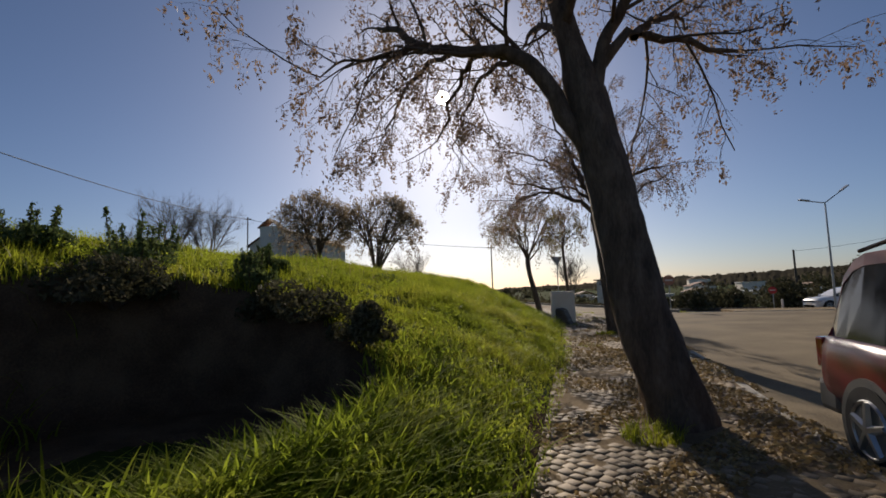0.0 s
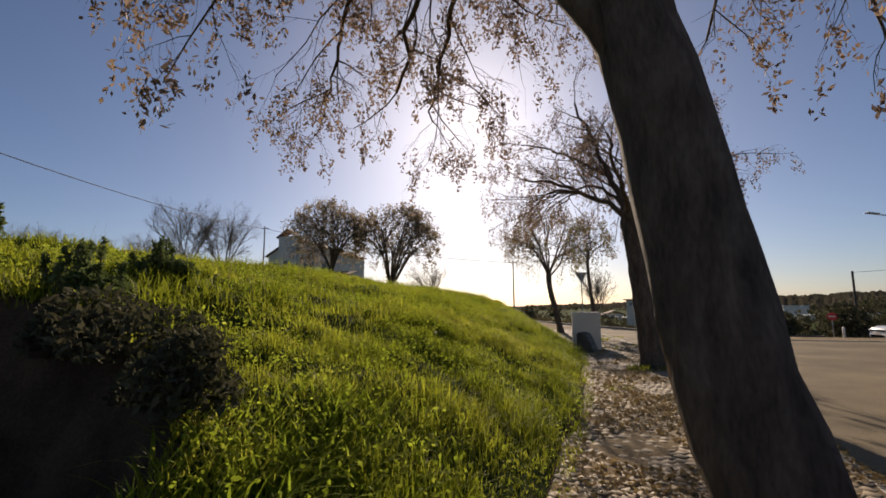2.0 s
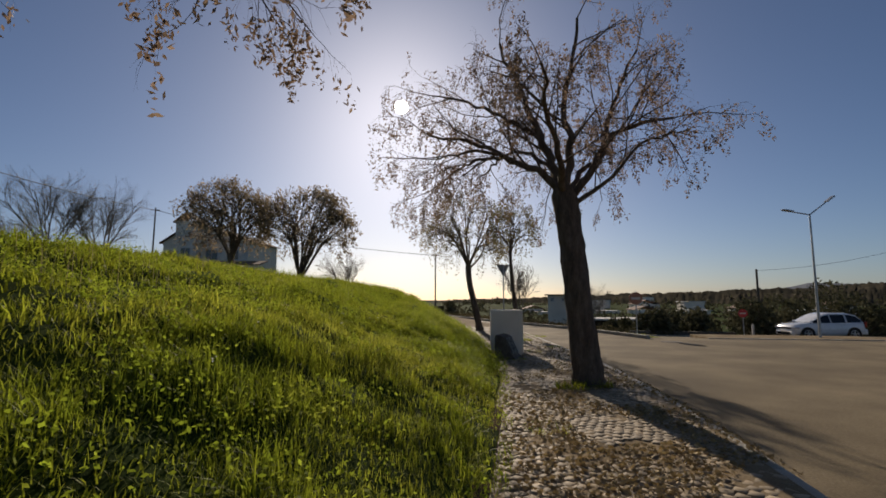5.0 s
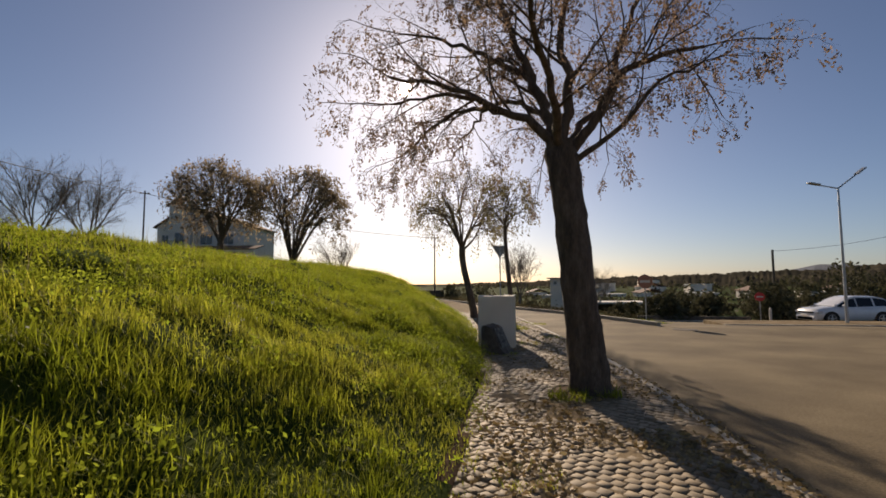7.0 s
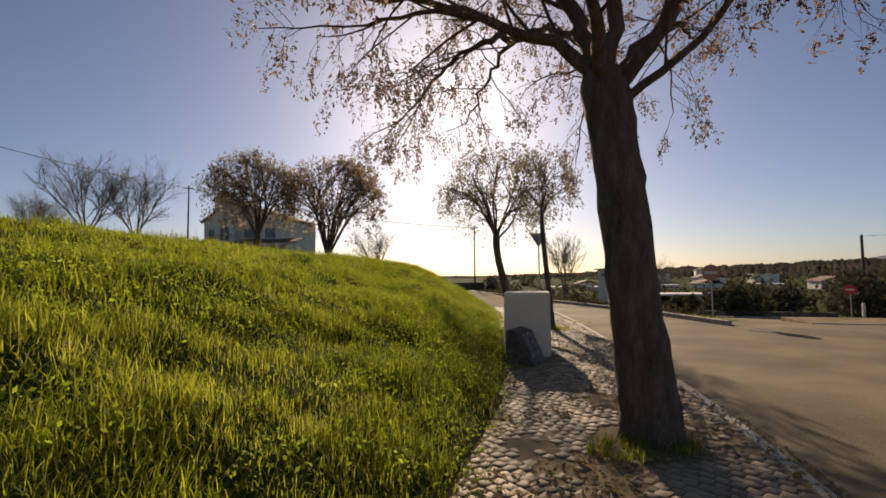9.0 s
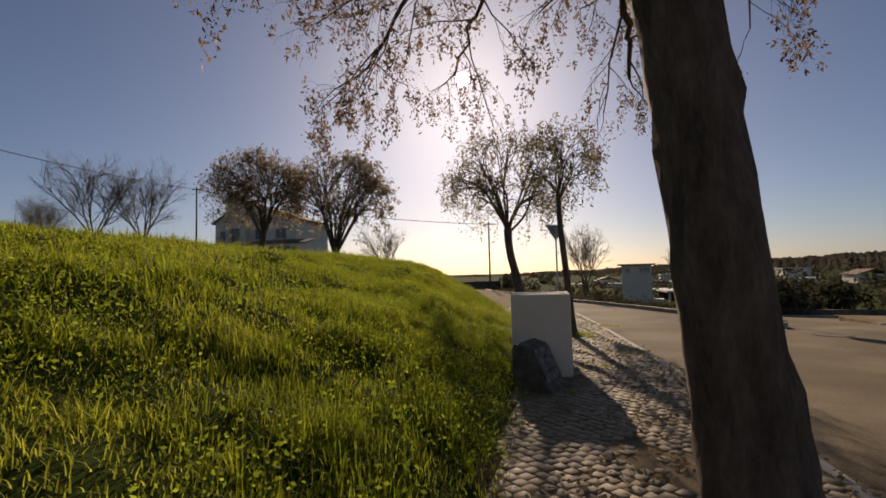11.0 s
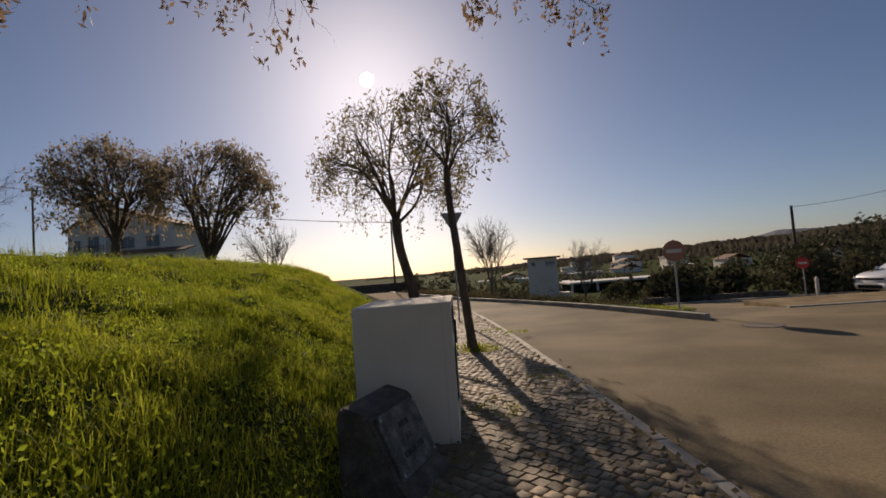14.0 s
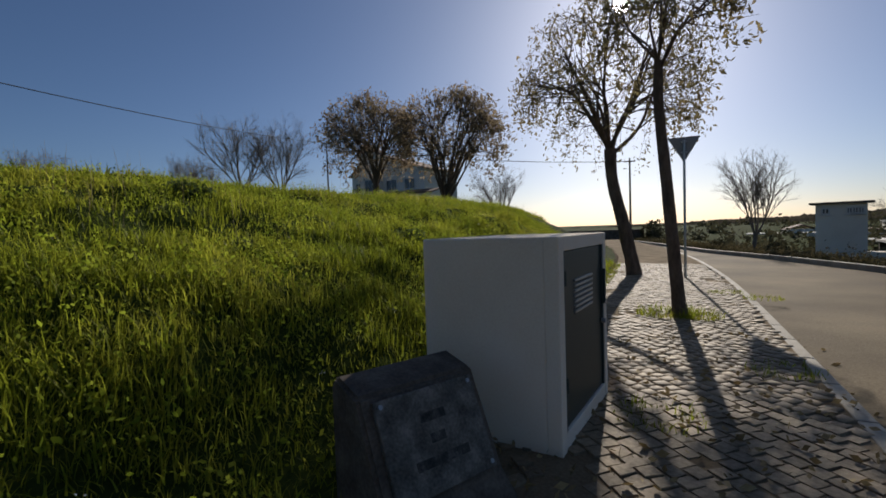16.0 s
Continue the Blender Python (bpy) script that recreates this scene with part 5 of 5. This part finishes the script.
    for s in (-1, 1):
        for wy in wheel_y:
            x = s * (W / 2 - 0.1)
            arch = part("wheel_arch", rod(bmesh.new(), (x - s * 0.12, wy, wheel_r), (x + s * 0.105, wy, wheel_r), wheel_r * 1.2, sides=28), cladding or CARGLASS, top)
            wheel = part("wheel", rod(bmesh.new(), (x - s * 0.1, wy, wheel_r), (x + s * 0.112, wy, wheel_r), wheel_r, sides=32), TYRE, top)
            part("rim", rod(bmesh.new(), (x + s * 0.1, wy, wheel_r), (x + s * 0.116, wy, wheel_r), wheel_r * 0.66, sides=28), CLADDING if cladding else TYRE, wheel)
            for q in range(5):
                a = q * 2 * math.pi / 5 + 0.3
                c, d = Vector((x + s * 0.118, wy, wheel_r)), Vector((0, math.cos(a), math.sin(a)))
                part("spoke", rod(bmesh.new(), c, c + d * wheel_r * 0.64, wheel_r * 0.12, wheel_r * 0.085, 6), ALLOY, wheel)
            bm = bmesh.new()
            ringpts = [Vector((x + s * 0.112, wy + math.cos(a) * wheel_r * 0.66, wheel_r + math.sin(a) * wheel_r * 0.66)) for a in np.linspace(0, 2 * math.pi, 25)]
            for a, b in zip(ringpts, ringpts[1:]):
                rod(bm, a, b, 0.018, sides=5)
            part("rim_edge", bm, ALLOY, wheel)
    y0, y1 = st[0, 0], st[-1, 0]
    zmid = np.interp(y1, st[:, 0], st[:, 2])
    bc = cladding or paint
    part("front_bumper", boxed(-W * 0.4, y1 - 0.22, 0.22, W * 0.4, y1 + 0.03, 0.5, 0.08), bc, top)
    part("rear_bumper", boxed(-W * 0.46, y0 - 0.07, 0.3, W * 0.46, y0 + 0.3, 0.62, 0.06), bc, top)
    part("grille", boxed(-W * 0.3, y1 + 0.015, 0.26, W * 0.3, y1 + 0.038, 0.4, 0.008), CARGLASS, top)
    part("upper_grille", boxed(-W * 0.34, y1 - 0.06, 0.6, W * 0.34, y1 + 0.012, 0.68, 0.01), CARGLASS, top)
    for s in (-1, 1):
        part("headlight", boxed(s * W * 0.4 - 0.15, y1 - 0.3, 0.6, s * W * 0.4 + 0.09, y1 - 0.03, 0.72, 0.03), LAMPGLASS, top)
        part("fog_light", boxed(s * W * 0.34 - 0.07, y1 + 0.0, 0.3, s * W * 0.34 + 0.05, y1 + 0.036, 0.37, 0.01), LAMPGLASS, top)
        part("tail_light", boxed(s * W * 0.44 - 0.07, y0 - 0.02, 0.72, s * W * 0.44 + 0.04, y0 + 0.12, 1.02, 0.02), TAILRED, top)
        ym = cb[-1, 0] - 0.35
        part("mirror", boxed(s * (W / 2 + 0.06) - 0.09, ym - 0.05, 0.93, s * (W / 2 + 0.06) + 0.09, ym + 0.06, 1.06, 0.03), paint, top)
        if rails:
            rail = bmesh.new()
            for a, b in (((s * wr[2] * 0.93, yc[2], zr[3] + 0.03), (s * wr[4] * 0.93, yc[5], zr[6] + 0.1)), ((s * wr[4] * 0.93, yc[5], zr[6] + 0.1), (s * wr[10] * 0.93, yc[13], zr[12] + 0.1)), ((s * wr[10] * 0.93, yc[13], zr[12] + 0.1), (s * wr[14] * 0.93, yc[14], zr[14] + 0.02))):
                rod(rail, a, b, 0.02, sides=8)
            part("roof_rail", rail, CARGLASS, top)
        for u in ((0.4, 0.66) if not rails else (0.5,)):
            y = y0 + (y1 - y0) * u
            part("door_handle", boxed(s * (W / 2 - 0.005) - 0.015, y - 0.09, 0.84, s * (W / 2 - 0.005) + 0.015, y + 0.09, 0.87, 0.006), paint, top)
        if belt:
            part("side_cladding", boxed(s * (W / 2) - 0.03, wheel_y[0] + 0.4, 0.33, s * (W / 2) + 0.02, wheel_y[1] - 0.4, 0.5, 0.015), cladding, top)
    part("number_plate", boxed(-0.25, y1 + 0.03, 0.41, 0.25, y1 + 0.046, 0.51, 0.004), SIGNWHITE, top)
    return top


car("hatchback_car", pose(17.2, 36.4, -0.61, 0, 0, 98), "white five-door hatchback car on the side road", 4.05, 1.75,
    [(-2.0, 0.36, 0.92, 0.66), (-1.92, 0.25, 1.0, 0.82), (-1.2, 0.2, 1.0, 0.87), (0.3, 0.2, 0.96, 0.875), (0.95, 0.2, 0.95, 0.87), (1.6, 0.22, 0.88, 0.84), (1.9, 0.25, 0.8, 0.76), (2.02, 0.3, 0.7, 0.64)],
    WHITEPAINT, [(-1.9, 1.02, 0.66), (-1.62, 1.36, 0.6), (-1.1, 1.47, 0.585), (-0.1, 1.48, 0.59), (0.25, 1.4, 0.6), (1.05, 0.96, 0.7)], 0.325, (-1.25, 1.3))
car("off_road_car", pose(3.28, 3.5, -0.1, 0, 0, 181), "parked dark red off-road car with grey plastic bumpers", 4.4, 1.8,
    [(-2.15, 0.5, 1.02, 0.74), (-2.05, 0.38, 1.06, 0.86), (-1.2, 0.34, 1.06, 0.9), (0.6, 0.34, 1.04, 0.9), (1.1, 0.34, 1.02, 0.89), (1.95, 0.36, 0.94, 0.84), (2.15, 0.45, 0.8, 0.72)],
    REDPAINT, [(-2.08, 1.1, 0.7), (-1.86, 1.72, 0.64), (-1.5, 1.82, 0.66), (0.1, 1.82, 0.67), (0.45, 1.68, 0.68), (1.05, 1.04, 0.74)], 0.345, (-1.25, 1.3), CLADDING, True, True)

# ---- cobbles of the footway, last ----
def cobbles():
    r2 = np.random.default_rng(5)
    shapes = []
    for k in range(6):
        bm = bmesh.new()
        h = 0.5
        ring = [(math.cos(a) * q, math.sin(a) * q) for a, q in ((0.785, 0.66), (2.356, 0.66), (3.927, 0.66), (5.498, 0.66))]
        ring = [(x + r2.normal(0, 0.05), y + r2.normal(0, 0.05)) for x, y in ring]
        lo = [bm.verts.new((x, y, -0.03)) for x, y in ring]
        mi = [bm.verts.new((x, y, 0.010)) for x, y in ring]
        hi = [bm.verts.new((x * 0.95, y * 0.95, 0.013 + r2.normal(0, 0.0012))) for x, y in ring]
        for a, b in ((lo, mi), (mi, hi)):
            for i in range(4):
                j = (i + 1) % 4
                bm.faces.new((a[i], a[j], b[j], b[i]))
        bm.faces.new(hi)
        me = bpy.data.meshes.new("cobble")
        bm.to_mesh(me)
        bm.free()
        me.materials.append(COBBLE)
        shapes.append(me)
    # diagonal courses across the footway
    step = 0.118
    ang = radians(52)
    ca, sa = math.cos(ang), math.sin(ang)
    places = []
    for i in range(-320, 340):
        for j in range(-320, 340):
            u, v = i * step, j * step + (0.5 * step if i % 2 else 0) + 0.02 * math.sin(i * 0.7)
            x, y = u * ca - v * sa, u * sa + v * ca
            y += 14
            if 1.2 < y < 34 and edge_x(y) - 0.12 < x < kerb_x(y) - 0.16:
                if (x - 1.05) ** 2 + (y - 5.42) ** 2 < 0.3 or (x - 1.3) ** 2 + (y - 15.4) ** 2 < 0.28 or (x + 0.02) ** 2 + (y - 24.85) ** 2 < 0.06:
                    continue
                if patchy(x, y, 0.8, 5.0) > 0.88 and r2.uniform() < 0.6:
                    continue
                places.append((x, y))
    P = np.array(places)
    near = np.argsort(np.abs(P[:, 1] - 20.4) + 0.6 * np.abs(P[:, 0] - 0.9))
    chosen = set(near[:300].tolist())
    V, F, base = [], [], 0
    flat = [(np.array([v.co for v in me.vertices]), np.array([list(p.vertices) for p in me.polygons])) for me in shapes]
    for n, (x, y) in enumerate(places):
        k = int(r2.integers(0, 6))
        sx, sy, t, dz = r2.uniform(0.108, 0.124), r2.uniform(0.104, 0.122), ang + r2.normal(0, 0.07) + (math.pi / 2) * int(r2.integers(0, 4)), r2.normal(0, 0.003)
        tilt = r2.normal(0, 1.6, 2)
        m = Matrix.Translation((x, y, 0.004 + dz)) @ pose(0, 0, 0, tilt[0], tilt[1], math.degrees(t)) @ Matrix.Diagonal((sx, sy, 1, 1))
        if n in chosen:
            o = new("cobble", shapes[k])
            o.matrix_world = m
            o.parent = pavement
        else:
            mm = np.array(m)
            v, f = flat[k]
            V.append(v @ mm[:3, :3].T + mm[:3, 3])
            F.append(f + base)
            base += len(v)
    rest = raw_mesh("cobbles", np.concatenate(V), np.concatenate(F), 4, COBBLE, pavement)
    tagged(rest, "small pale limestone cobbles in diagonal courses", kind="stuff")


cobbles()
